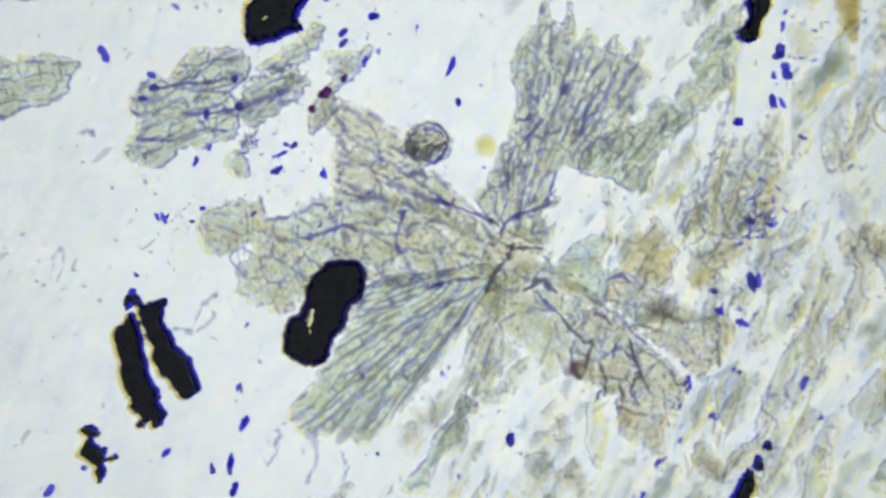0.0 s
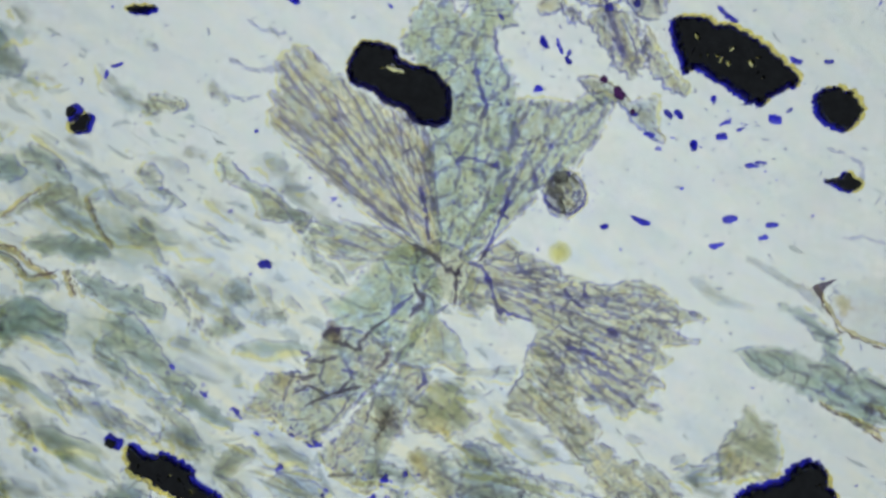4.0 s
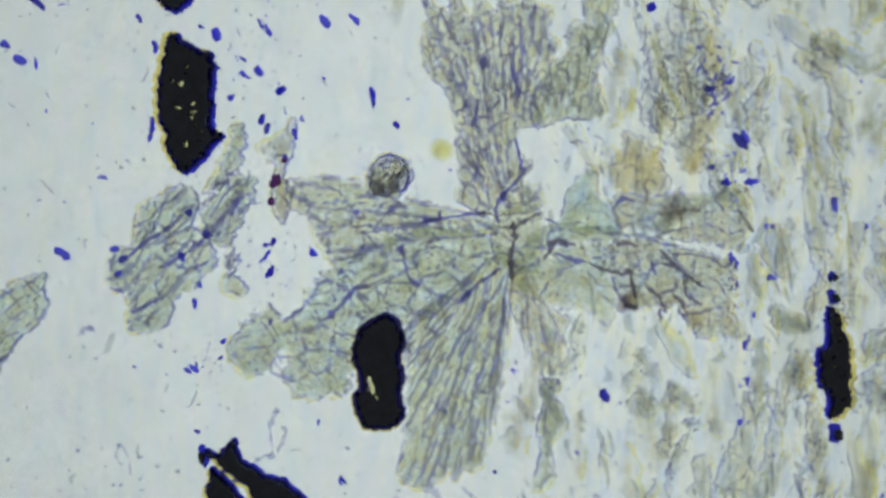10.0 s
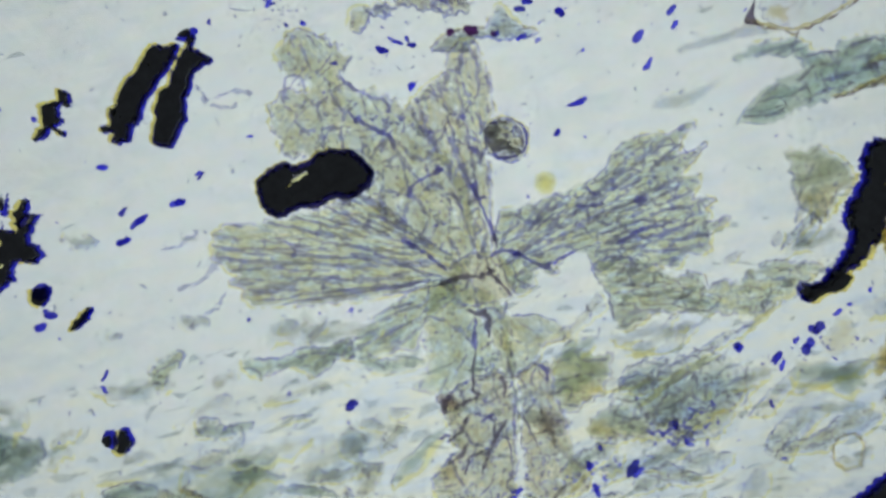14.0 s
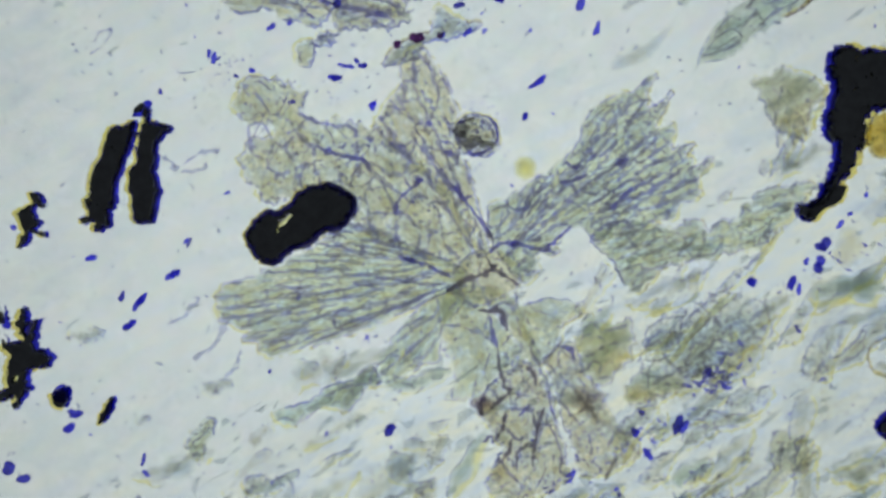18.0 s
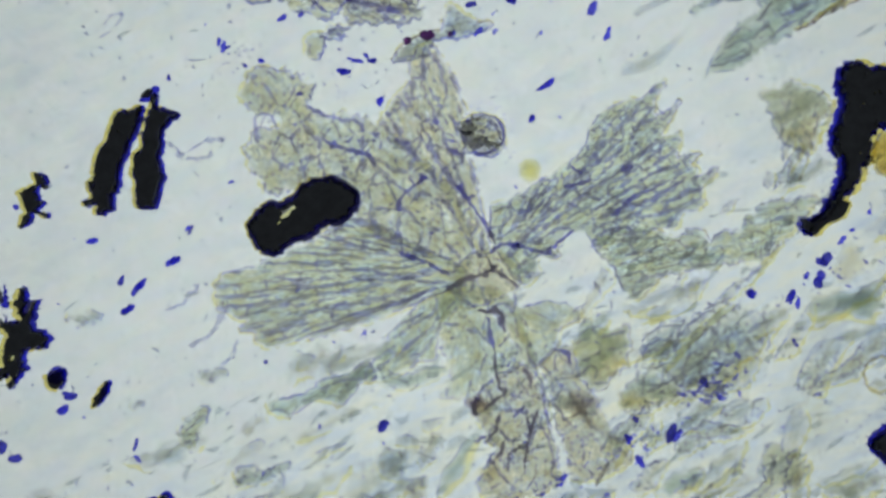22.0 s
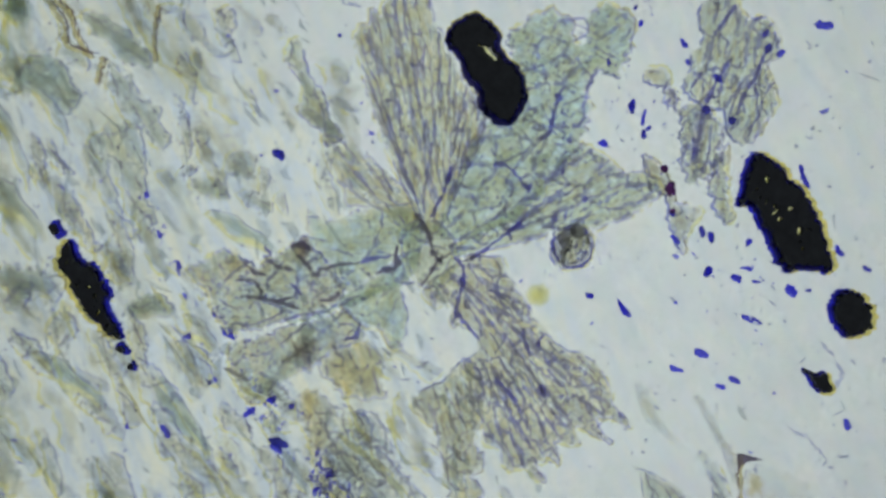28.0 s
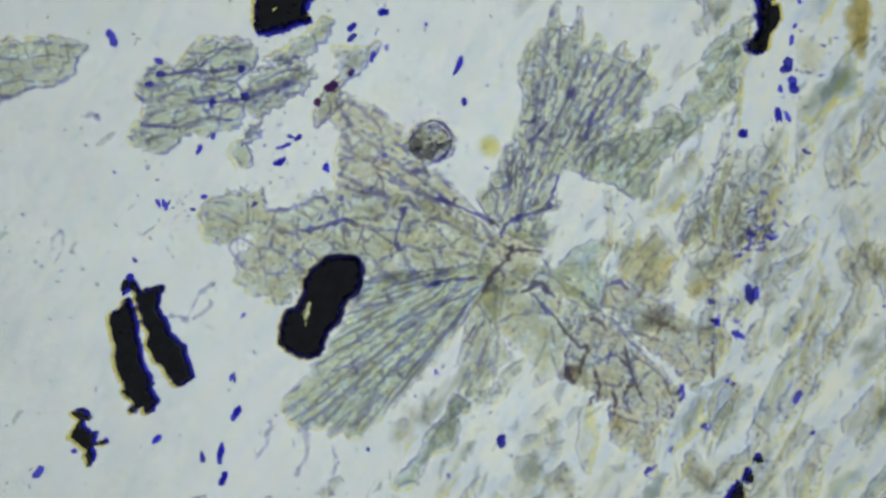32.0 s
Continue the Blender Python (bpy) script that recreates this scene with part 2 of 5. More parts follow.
def loop_of(corners, seed=1, rough=2.5, step=4.5, sharp=False, fray=0.0, apex=None):
    """A closed outline, in micrometres, through the corners of a crystal, with a worn edge; fray splinters the end away from apex."""
    c = np.array(corners, float)
    if signed_area(c) < 0:
        c = c[::-1]
    pts = []
    for i in range(len(c)):
        p0, p1, p2, p3 = c[i - 1], c[i], c[(i + 1) % len(c)], c[(i + 2) % len(c)]
        n = max(2, int(np.linalg.norm(p2 - p1) / step))
        for k in range(n):
            t = k / n
            if sharp:
                pts.append(p1 + (p2 - p1) * t)
            else:
                m1, m2 = (p2 - p0) * 0.42, (p3 - p1) * 0.42
                pts.append((2 * t**3 - 3 * t**2 + 1) * p1 + (t**3 - 2 * t**2 + t) * m1 + (3 * t**2 - 2 * t**3) * p2 + (t**3 - t**2) * m2)
    p = worn(np.array(pts), seed, rough)
    if fray and apex is not None:
        v = p - np.array(apex, float)
        r = np.linalg.norm(v, axis=1)
        a = np.arctan2(v[:, 1], v[:, 0])
        far = np.clip((r / r.max() - 0.55) / 0.3, 0, 1)
        saw = np.array([noise.noise((x * r.max() / 15, seed, 3)) for x in a])
        p = p + v / r[:, None] * (far * fray * saw)[:, None]
    return p


def inside(poly, pts):
    x, y = pts[:, 0:1], pts[:, 1:2]
    x1, y1 = poly[:, 0], poly[:, 1]
    x2, y2 = np.roll(x1, -1), np.roll(y1, -1)
    gap = np.where(y1 == y2, 1e-9, y2 - y1)
    return (((y1 > y) != (y2 > y)) & (x < (x2 - x1) * (y - y1) / gap + x1)).sum(1) % 2 == 1


def relief(p, soft, thick, seed, grid=7.0, uneven=0.25, long=2.5):
    """A slice with that outline (micrometres) that thins out towards its edge within about soft micrometres, its face uneven."""
    lo, hi = p.min(0), p.max(0)
    r = np.random.default_rng(seed)
    gx, gy = np.meshgrid(np.arange(lo[0], hi[0], grid), np.arange(lo[1], hi[1], grid * 0.87))
    gx[1::2] += grid / 2
    q = np.stack([gx.ravel(), gy.ravel()], 1) + r.normal(0, grid * 0.16, (gx.size, 2))
    q = q[inside(p, q)]
    a, b = p, np.roll(p, -1, 0)
    d = b - a
    t = np.clip(((q[:, None] - a) * d).sum(2) / ((d * d).sum(1) + 1e-9), 0, 1)
    far = np.sqrt(((q[:, None] - a - t[..., None] * d) ** 2).sum(2)).min(1) if len(q) else np.zeros(0)
    q, far = q[far > grid * 0.35], far[far > grid * 0.35]
    n = len(p)
    verts, _, faces, origin, _, _ = geometry.delaunay_2d_cdt([Vector(v) for v in p] + [Vector(v) for v in q], [(i, (i + 1) % n) for i in range(n)], [list(range(n))], 1, 0.01)
    bm = bmesh.new()
    rim_high = 0.08 * thick
    top = []
    for v, o in zip(verts, origin):
        k = min(o) if o else 0
        if k < n:
            z = rim_high
        else:
            bump = noise.noise((v.x / (16 * long), v.y / 16, seed)) + 0.6 * noise.noise((v.x / (7 * long), v.y / 7, seed + 5))
            z = thick * max(0.1, (1 - math.exp(-far[k - n] / soft)) * (1 + uneven * bump))
        top.append(bm.verts.new((v.x * U, v.y * U, z)))
    for f in faces:
        try:
            bm.faces.new([top[i] for i in f])
        except ValueError:
            pass
    edge = [e for e in bm.edges if len(e.link_faces) == 1]
    low = {}
    for e in edge:
        for v in e.verts:
            if v not in low:
                low[v] = bm.verts.new((v.co.x, v.co.y, 0.0))
    for e in edge:
        l = e.link_loops[0]
        v1, v2 = l.vert, l.link_loop_next.vert
        bm.faces.new((v2, v1, low[v1], low[v2]))
    return bm


def prism(p, low, high, bevel=1.2, holes=(), tight=False):
    """A slice with that outline (micrometres) from low to high (metres), its upper edge rounded; holes go through it."""
    bm = bmesh.new()
    d = np.roll(p, -1, 0) - np.roll(p, 1, 0)
    n = np.stack([d[:, 1], -d[:, 0]], 1) / (np.linalg.norm(d, axis=1)[:, None] + 1e-9)
    if holes or tight:
        loops = [p, *holes]
        flat = [Vector(v) for q in loops for v in q]
        rims, k = [], 0
        for q in loops:
            rims += [(k + i, k + (i + 1) % len(q)) for i in range(len(q))]
            k += len(q)
        verts, _, faces, _, _, _ = geometry.delaunay_2d_cdt(flat, rims, [], 1, 0.001)
        up = [bm.verts.new((v.x * U, v.y * U, high)) for v in verts]
        down = [bm.verts.new((v.x * U, v.y * U, low)) for v in verts]
        for f in faces:
            mid = sum((np.array(verts[i]) for i in f), np.zeros(2))[None] / len(f)
            if inside(p, mid)[0] and not any(inside(h, mid)[0] for h in holes):
                bm.faces.new([up[i] for i in f])
                bm.faces.new([down[i] for i in reversed(f)])
        of = dict(zip(up, down))
        for e in [e for e in bm.edges if len(e.link_faces) == 1 and e.verts[0] in of and e.verts[1] in of]:
            l = e.link_loops[0]
            v1, v2 = l.vert, l.link_loop_next.vert
            bm.faces.new((v2, v1, of[v1], of[v2]))
        return bm
    rings = [(p, low), (p, high - bevel * U), (p - n * bevel, high)]
    made = [[bm.verts.new((x * U, y * U, z)) for x, y in q] for q, z in rings]
    for a, b in zip(made, made[1:]):
        for i in range(len(a)):
            j = (i + 1) % len(a)
            bm.faces.new((a[i], a[j], b[j], b[i]))
    caps = [bm.faces.new(made[-1]), bm.faces.new(made[0][::-1])]
    bmesh.ops.triangulate(bm, faces=caps)
    return bm


def mesh_of(name, bm, material):
    me = bpy.data.meshes.new(name)
    bm.to_mesh(me)
    bm.free()
    me.materials.append(material)
    return me


def part(name, bm, material, parent, label="", at=None):
    ob = new(name, bm if isinstance(bm, bpy.types.Mesh) else mesh_of(name, bm, material))
    ob.parent = parent
    if at is not None:
        ob.matrix_basis = at
    return tagged(ob, label)


def frame_of(p, axis):
    """The middle of an outline, and the outline in a frame whose x axis lies along the crystal."""
    c = p.mean(0)
    a = radians(axis)
    turn = np.array([[math.cos(a), math.sin(a)], [-math.sin(a), math.cos(a)]])
    return c, (p - c) @ turn.T, turn


class Lines:
    """Thin raised strips, gathered into one mesh: cleavage cracks and grain edges."""

    def __init__(self, seed, seam=None, dark=0.5):
        """seam: further lines that take a wider, paler border of each crack; dark: the share of cracks that have a dark core."""
        self.v, self.f, self.rng = [], [], np.random.default_rng(seed)
        self.seam, self.dark, self.high = seam, dark, 0.0022

    def strip(self, p, width, z, high=None):
        p = np.array(p, float)
        high = high or self.high
        if len(p) < 2:
            return
        if self.seam:
            self.seam.strip(p, width * 2.6 + 4.5, 0.0, SOFT)
            if self.rng.uniform() > self.dark:
                return
            width *= 0.8
        d = np.gradient(p, axis=0)
        n = np.stack([-d[:, 1], d[:, 0]], 1) / (np.linalg.norm(d, axis=1)[:, None] + 1e-9)
        s = self.rng.uniform(0, 99)
        first = len(self.v)
        for i, (a, b) in enumerate(zip(p, n)):
            taper = min(1.0, 0.35 + min(i, len(p) - 1 - i) * 0.4)
            w = width * taper * (0.72 + 0.95 * noise.noise((s, i * 0.6, 0))) * 0.5
            self.v += [(*((a + b * w) * U), z), (*(a * U), z + high), (*((a - b * w) * U), z)]
        for i in range(len(p) - 1):
            k = first + 3 * i
            self.f += [(k, k + 3, k + 4, k + 1), (k + 1, k + 4, k + 5, k + 2)]

    def broken(self, p, width, z, keep=0.75, wave=5.0):
        """A line with gaps in it."""
        s = self.rng.uniform(0, 99)
        run = []
        for i, q in enumerate(p):
            if 0.5 + 0.9 * noise.noise((s, i / wave, 1)) < keep:
                run.append(q)
            else:
                self.strip(run, width * self.rng.uniform(0.6, 1.4), z)
                run = []
        self.strip(run, width * self.rng.uniform(0.6, 1.4), z)

    def fan(self, poly, apex, spacing, cell, width, z, wander=6.0, keep=0.66, splay=True):
        """Cleavage that runs out from apex through an outline, with short cross cracks between the lanes."""
        v = poly - np.array(apex)
        mid = math.atan2(*(v.mean(0)[::-1]))
        a = (np.arctan2(v[:, 1], v[:, 0]) - mid + math.pi) % (2 * math.pi) - math.pi
        r = np.linalg.norm(v, axis=1)
        r0, r1 = r.min(), r.max()
        ref = r0 + 0.62 * (r1 - r0)
        n = max(2, int((a.max() - a.min()) * ref / spacing))
        lanes = []
        for k in range(n + 1):
            phi = mid + a.min() + (a.max() - a.min()) * (k + self.rng.uniform(-0.3, 0.3)) / n
            start = r0 + (r1 - r0) * (self.rng.uniform(0.02, 0.5) if splay else 0.0)
            rr = np.arange(start, r1 + 6, 9.0)
            wob = np.array([noise.noise((x / 70, k * 3.1, 5)) + 0.45 * noise.noise((x / 22, k * 3.1, 9)) for x in rr]) * wander
            ang = phi + wob / np.maximum(rr, 40)
            q = np.stack([np.cos(ang) * rr, np.sin(ang) * rr], 1) + np.array(apex) + self.rng.normal(0, 0.9, (len(rr), 2))
            ok = inside(poly, q)
            lanes.append((rr, q, ok))
            bold = math.exp(self.rng.normal(-0.1, 0.38))
            run = []
            for good, point in zip(ok, q):
                if good:
                    run.append(point)
                elif run:
                    self.broken(run, width * bold, z, keep, 3.0)
                    run = []
            self.broken(run, width * bold, z, keep, 3.0)
        for (ra, qa, oa), (rb, qb, ob) in zip(lanes, lanes[1:]):
            s = max(ra[0], rb[0]) + self.rng.uniform(0, cell)
            while s < r1 - 8:
                i, j = int((s - ra[0]) / 9), int((s + self.rng.uniform(-9, 12) - rb[0]) / 9)
                if 0 <= i < len(qa) and 0 <= j < len(qb) and oa[i] and ob[j] and np.linalg.norm(qa[i] - qb[j]) < spacing * 2.6:
                    m = (qa[i] + qb[j]) / 2 + self.rng.normal(0, 1.5, 2)
                    self.strip([qa[i], m, qb[j]], width * self.rng.uniform(0.6, 1.2), z)
                s += cell * self.rng.uniform(0.6, 2.6)

    def edge(self, poly, width, z, keep=0.7):
        self.broken(list(poly) + [poly[0]], width, z, keep, 6.0)

    def cells(self, poly, count, long, wide, width, z):
        """A net of polygonal grain boundaries, drawn out along the crystal, with gaps."""
        lo, hi = poly.min(0), poly.max(0)
        scale = np.array((long, wide)) * 1.25
        put = []
        for _ in range(count * 30):
            c = self.rng.uniform(lo - scale, hi + scale) / scale
            if all(np.hypot(*(c - q)) > 0.95 for q in put):
                put.append(c)
        verts, _, faces, _, _, _ = geometry.delaunay_2d_cdt([Vector(c) for c in put], [], [], 0, 1e-5)
        mids, shared = [], {}
        for k, f in enumerate(faces):
            (ax, ay), (bx, by), (cx, cy) = (verts[i] for i in f)
            d = 2 * (ax * (by - cy) + bx * (cy - ay) + cx * (ay - by))
            if abs(d) < 1e-6:
                mids.append(None)
                continue
            a2, b2, c2 = ax * ax + ay * ay, bx * bx + by * by, cx * cx + cy * cy
            mids.append(np.array(((a2 * (by - cy) + b2 * (cy - ay) + c2 * (ay - by)) / d, (a2 * (cx - bx) + b2 * (ax - cx) + c2 * (bx - ax)) / d)) * scale)
            for i in range(3):
                shared.setdefault(frozenset((f[i], f[(i + 1) % 3])), []).append(k)
        for pair in shared.values():
            if len(pair) != 2 or mids[pair[0]] is None or mids[pair[1]] is None or self.rng.uniform() > 0.86:
                continue
            a, b = mids[pair[0]], mids[pair[1]]
            if not (4 < np.linalg.norm(b - a) < 4 * long):
                continue
            n = max(2, int(np.linalg.norm(b - a) / 6))
            k = np.linspace(self.rng.choice((0, 0, 0.25)), self.rng.choice((1, 1, 0.75)), n + 1)[:, None]
            q = a + (b - a) * k + self.rng.normal(0, 1.3, (n + 1, 2))
            q = q[inside(poly, q)]
            self.strip(q, width * math.exp(self.rng.normal(-0.15, 0.4)), z)

    def dots(self, poly, count, size, z):
        lo, hi = poly.min(0), poly.max(0)
        q = self.rng.uniform(lo, hi, (count * 3, 2))
        for c in q[inside(poly, q)][:count]:
            d = self.rng.normal(0, 1, 2) * size
            self.strip([c - d, c + d * 0.2, c + d], size * self.rng.uniform(0.8, 2.0), z)

    def mesh(self, name, material):
        me = bpy.data.meshes.new(name)
        me.from_pydata(self.v, [], self.f)
        me.materials.append(material)
        return me


THINGS = []
TAKEN = []


def thing(name, at, label, category, group="", z=BASE):
    ob = new(name)
    ob.empty_display_size = 0.02
    ob.matrix_basis = pose(at[0] * U, at[1] * U, z)
    THINGS.append(ob)
    return tagged(ob, label, category, group)


def seat(parent, c, axis, level=0):
    return pose(c[0] * U - parent.location.x, c[1] * U - parent.location.y, level * 0.004, 0, 0, axis)


def rims(ob, p, q, turn, seed, width, z):
    """Paints the lens's colour fringes as soft strips along an edge: blue towards the stage's axis, yellow away from
    it.
    """
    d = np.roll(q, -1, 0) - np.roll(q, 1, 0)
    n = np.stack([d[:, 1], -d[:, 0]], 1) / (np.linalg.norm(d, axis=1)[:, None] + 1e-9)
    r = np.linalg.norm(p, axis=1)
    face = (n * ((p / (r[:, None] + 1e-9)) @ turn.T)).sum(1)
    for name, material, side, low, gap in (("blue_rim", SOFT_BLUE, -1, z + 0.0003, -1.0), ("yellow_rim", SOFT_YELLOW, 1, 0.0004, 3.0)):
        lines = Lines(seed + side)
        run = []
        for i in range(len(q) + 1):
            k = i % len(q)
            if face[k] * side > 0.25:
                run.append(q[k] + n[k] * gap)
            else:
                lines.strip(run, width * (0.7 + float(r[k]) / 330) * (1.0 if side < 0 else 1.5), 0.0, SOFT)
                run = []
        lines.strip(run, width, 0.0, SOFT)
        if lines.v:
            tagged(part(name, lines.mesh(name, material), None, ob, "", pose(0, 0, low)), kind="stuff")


def crystal(name, parent, corners, axis, material, seed, level=0, rough=2.5, fray=0.0, apex=None, taken=True, label="", edge=2.4,
            fan=None, cells=None, dots=0, dark=None, keep=0.64, splay=True, far_apex=False, thick=THICK, melt=3.5, grid=7.0, uneven=0.3, long=2.5, bold=0.38, line=True, film=None):
    """One slice of a crystal under a thing, with its cleavage cracks as a part of its own. fan: lane spacing, cell length, width."""
    p = loop_of(corners, seed, rough, fray=fray, apex=apex)
    if taken:
        TAKEN.append(p)
    c, q, turn = frame_of(p, axis)
    ob = part(name, relief(q, melt, thick, seed, grid, uneven, long), material, parent, label, seat(parent, c, axis, level))
    seams = Lines(seed + 500)
    lines = Lines(seed, seams if fan or cells else None, bold)
    z = thick * 1.25
    if edge:
        if line:
            lines.edge(q * 0.992, edge * 0.5, z, 0.62)
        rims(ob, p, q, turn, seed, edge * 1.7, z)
    if fan:
        root = (np.array(apex, float) - c) @ turn.T if apex is not None and not far_apex else np.array((-4000.0, 0.0))
        lines.fan(q, root, fan[0], fan[1], fan[2] * 0.78, z, keep=keep, splay=splay)
        lines.fan(q, root, fan[0] * 0.75, fan[1] * 1.2, fan[2] * 0.55, z, keep=keep * 0.62, splay=splay, wander=6.0)
        lines.dots(q, int(len(q) * 0.25), 1.8, z)
    net = Lines(seed + 700)
    net.high = SOFT
    if cells:
        net.cells(q, cells[0], cells[1], cells[2], cells[3] * 2.2 + 3.5, 0.0)
    if dots:
        lines.dots(q, dots, 2.2, z)
    if lines.v:
        tagged(part("cleavage_cracks", lines.mesh("cleavage_cracks", dark or CRACK), None, ob), kind="stuff")
    for kind, border, paint in (("boundary_net", net, film or NET), ("grain_seam", seams, film or SEAM)):
        if border.v:
            tagged(part(kind, border.mesh(kind, paint), None, ob, "", pose(0, 0, z)), kind="stuff")
    return ob


def toward_axis(p, shift):
    """Moves an outline towards the stage's axis, more the farther out it lies."""
    c = p.mean(0)
    return p - c / 700.0 * shift


def ore(name, corners, label, category="ore grain", seed=1, rough=3.0, holes=(), slits=(), group="black ore grains", sharp=False, fringe=7.0, chips=(), z=BASE):
    """A black opaque grain: its body, thin coloured films that paint the lens's fringes round it, and pits that let
    light through.
    """
    p = loop_of(corners, seed, rough, 3.0, sharp)
    p = p + np.random.default_rng(seed).normal(0, 0.9, p.shape)
    d = np.roll(p, -1, 0) - np.roll(p, 1, 0)
    p = p - 0.6 * np.stack([d[:, 1], -d[:, 0]], 1) / (np.linalg.norm(d, axis=1)[:, None] + 1e-9)
    TAKEN.append(p)
    c = p.mean(0)
    d = np.roll(p, -1, 0) - np.roll(p, 1, 0)
    out = np.stack([d[:, 1], -d[:, 0]], 1) / (np.linalg.norm(d, axis=1)[:, None] + 1e-9)
    inset = min(10.0, 0.38 * abs(signed_area(p)) / np.linalg.norm(d / 2, axis=1).sum())
    whole, p = p, toward_axis(worn(p - out * inset, seed + 9, 1.8), -fringe * 0.1)
    ob = thing(name, c, label, category, group, z)
    pits = []
    luck = np.random.default_rng(seed + 40)
    for x, y, s in holes:
        spots = [(x, y, s)] + [(x + math.cos(a) * s * 2.6, y + math.sin(a) * s * 2.6, s * luck.uniform(0.4, 0.75)) for a in luck.uniform(0, 6.3) + np.array((0, 2.2, 4.1))[:luck.integers(1, 4)]]
        slope = luck.uniform(0, math.pi)
        for px, py, ps in [(px, py, ps * 0.85) for px, py, ps in spots]:
            t = np.linspace(0, 2 * math.pi, 13)[:-1]
            k = np.array([1 + 1.1 * noise.noise((math.cos(a) * 2.1 + px, math.sin(a) * 2.1 + py, seed)) for a in t])
            u, v = np.cos(t) * k * ps * 1.5, np.sin(t) * k * ps * 0.7
            for shrink in (1.0, 0.7, 0.5):
                h = np.stack([u * math.cos(slope) - v * math.sin(slope), u * math.sin(slope) + v * math.cos(slope)], 1) * shrink + np.array((px, py))
                if inside(p, h).all() and all(np.hypot(*(h.mean(0) - g.mean(0))) > 1.05 * (np.ptp(h, 0).max() + np.ptp(g, 0).max()) / 2 for g in pits):
                    pits.append(h)
                    break
    for (x1, y1), (x2, y2), *wide in slits:
        along = np.array((x2 - x1, y2 - y1), float)
        side = np.array((-along[1], along[0])) / np.hypot(*along) * (wide[0] if wide else 1.6)
        h = np.array([(x1, y1), (x1, y1) + along * 0.4 - side, (x2, y2) - side * 0.4, (x2, y2) + side * 0.3, (x1, y1) + along * 0.5 + side * 0.7])
        if inside(p, h).all():
            pits.append(h)
    part("body", prism(p - c, 0.006, 0.022, 1.5, [h - c for h in pits], True), ORE, ob)
    for h in pits:
        m = h.mean(0)
        part("inclusion", prism((h - m) * 0.9, 0.0065, 0.012, 0.3), YELLOW, ob, "tiny yellow inclusion", seat(ob, m, 0))
    for q in chips:
        s = loop_of(q, seed + 3, rough * 0.8, 3.0)
        s = s + np.random.default_rng(seed + 5).normal(0, 0.8, s.shape)
        TAKEN.append(s)
        m = s.mean(0)
        part("chip", prism(toward_axis(m + (s - m) * 0.55, -fringe * 0.2) - m, 0.006, 0.020, 1.0, (), True), ORE, ob, "", seat(ob, m, 0))
        part("blue_edge", prism(toward_axis(m + (s - m) * 1.06, fringe * 0.3) - m, 0.003, 0.0055, 0.3, (), True), FAR_BLUE if np.hypot(*c) > 480 else BLUE_EDGE, ob, "deep blue lens fringe painted along the edge", seat(ob, m, 0))
    navy = Lines(seed + 21)
    navy.strip(np.concatenate([p, p[:3]]) - c, inset * 2.7, 0.0, SOFT)
    part("navy_edge", navy.mesh("navy_edge", NAVY), None, ob, "soft navy lens fringe painted round the body", pose(0, 0, 0.0056))
    grown = worn(whole, seed + 2, 1.0)
    n = np.roll(grown, -1, 0) - np.roll(grown, 1, 0)
    n = np.stack([n[:, 1], -n[:, 0]], 1) / (np.linalg.norm(n, axis=1)[:, None] + 1e-9)
    part("blue_edge", prism(toward_axis(grown + n * 1.4, fringe * 0.22) - c, 0.003, 0.0055, 0.3, [h - c for h in pits], True), FAR_BLUE if np.hypot(*c) > 480 else BLUE_EDGE, ob, "deep blue lens fringe painted along the edge")
    part("yellow_edge", prism(toward_axis(grown + n * 2.0, -fringe * 0.95) - c, 0.0, 0.0024, 0.3, [h - c for h in pits], True), YELLOW_EDGE, ob, "pale yellow lens fringe painted outside the edge")
    return ob


# ---- the stage and the slide ----
def disc(r, low, high, n=96):
    t = np.linspace(0, 2 * math.pi, n + 1)[:-1]
    return prism(np.stack([np.cos(t), np.sin(t)], 1) * r, low, high, 4.0)


stage = tagged(new("light_stage"), "round black metal microscope stage with a glowing white field", "microscope stage", kind="structure")
part("lamp_field", disc(1600, -0.03, 0.0), GLOW, stage, "glowing white lamp field")
part("stage_body", disc(1900, -0.2, -0.032), METAL, stage, "black metal base")

section = thing("thin_section", (0, 0), "clear glass slide carrying a thin pale slice of rock", "microscope slide", z=0.004)
corner = [(-1450, -1380), (1450, -1380), (1450, 1380), (-1450, 1380)]
part("glass_slide", prism(loop_of(corner, 1, 0.0, 100, True), 0.0, 0.096, 3.0), GLASS, section, "clear polished glass")
t_ring = np.linspace(0, 2 * math.pi, 60)[:-1]
rim = np.stack([np.cos(t_ring), np.sin(t_ring)], 1) * 1290
part("rock_wafer", prism(worn(rim, 4, 25.0), 0.098, 0.119, 2.0), QUARTZ, section, "pale translucent quartz-rich slice")

# ---- the rosette of chloritoid blades ----
HUB = (70, -22)
rosette = thing("chloritoid_rosette", HUB, "star-shaped rosette of grey-green bladed crystals with dark cleavage cracks", "crystal cluster")


def blade(corners, axis, seed, **more):
    return crystal("blade", rosette, corners, axis, more.pop("material", BLADE), seed, apex=more.pop("apex", HUB), **more)


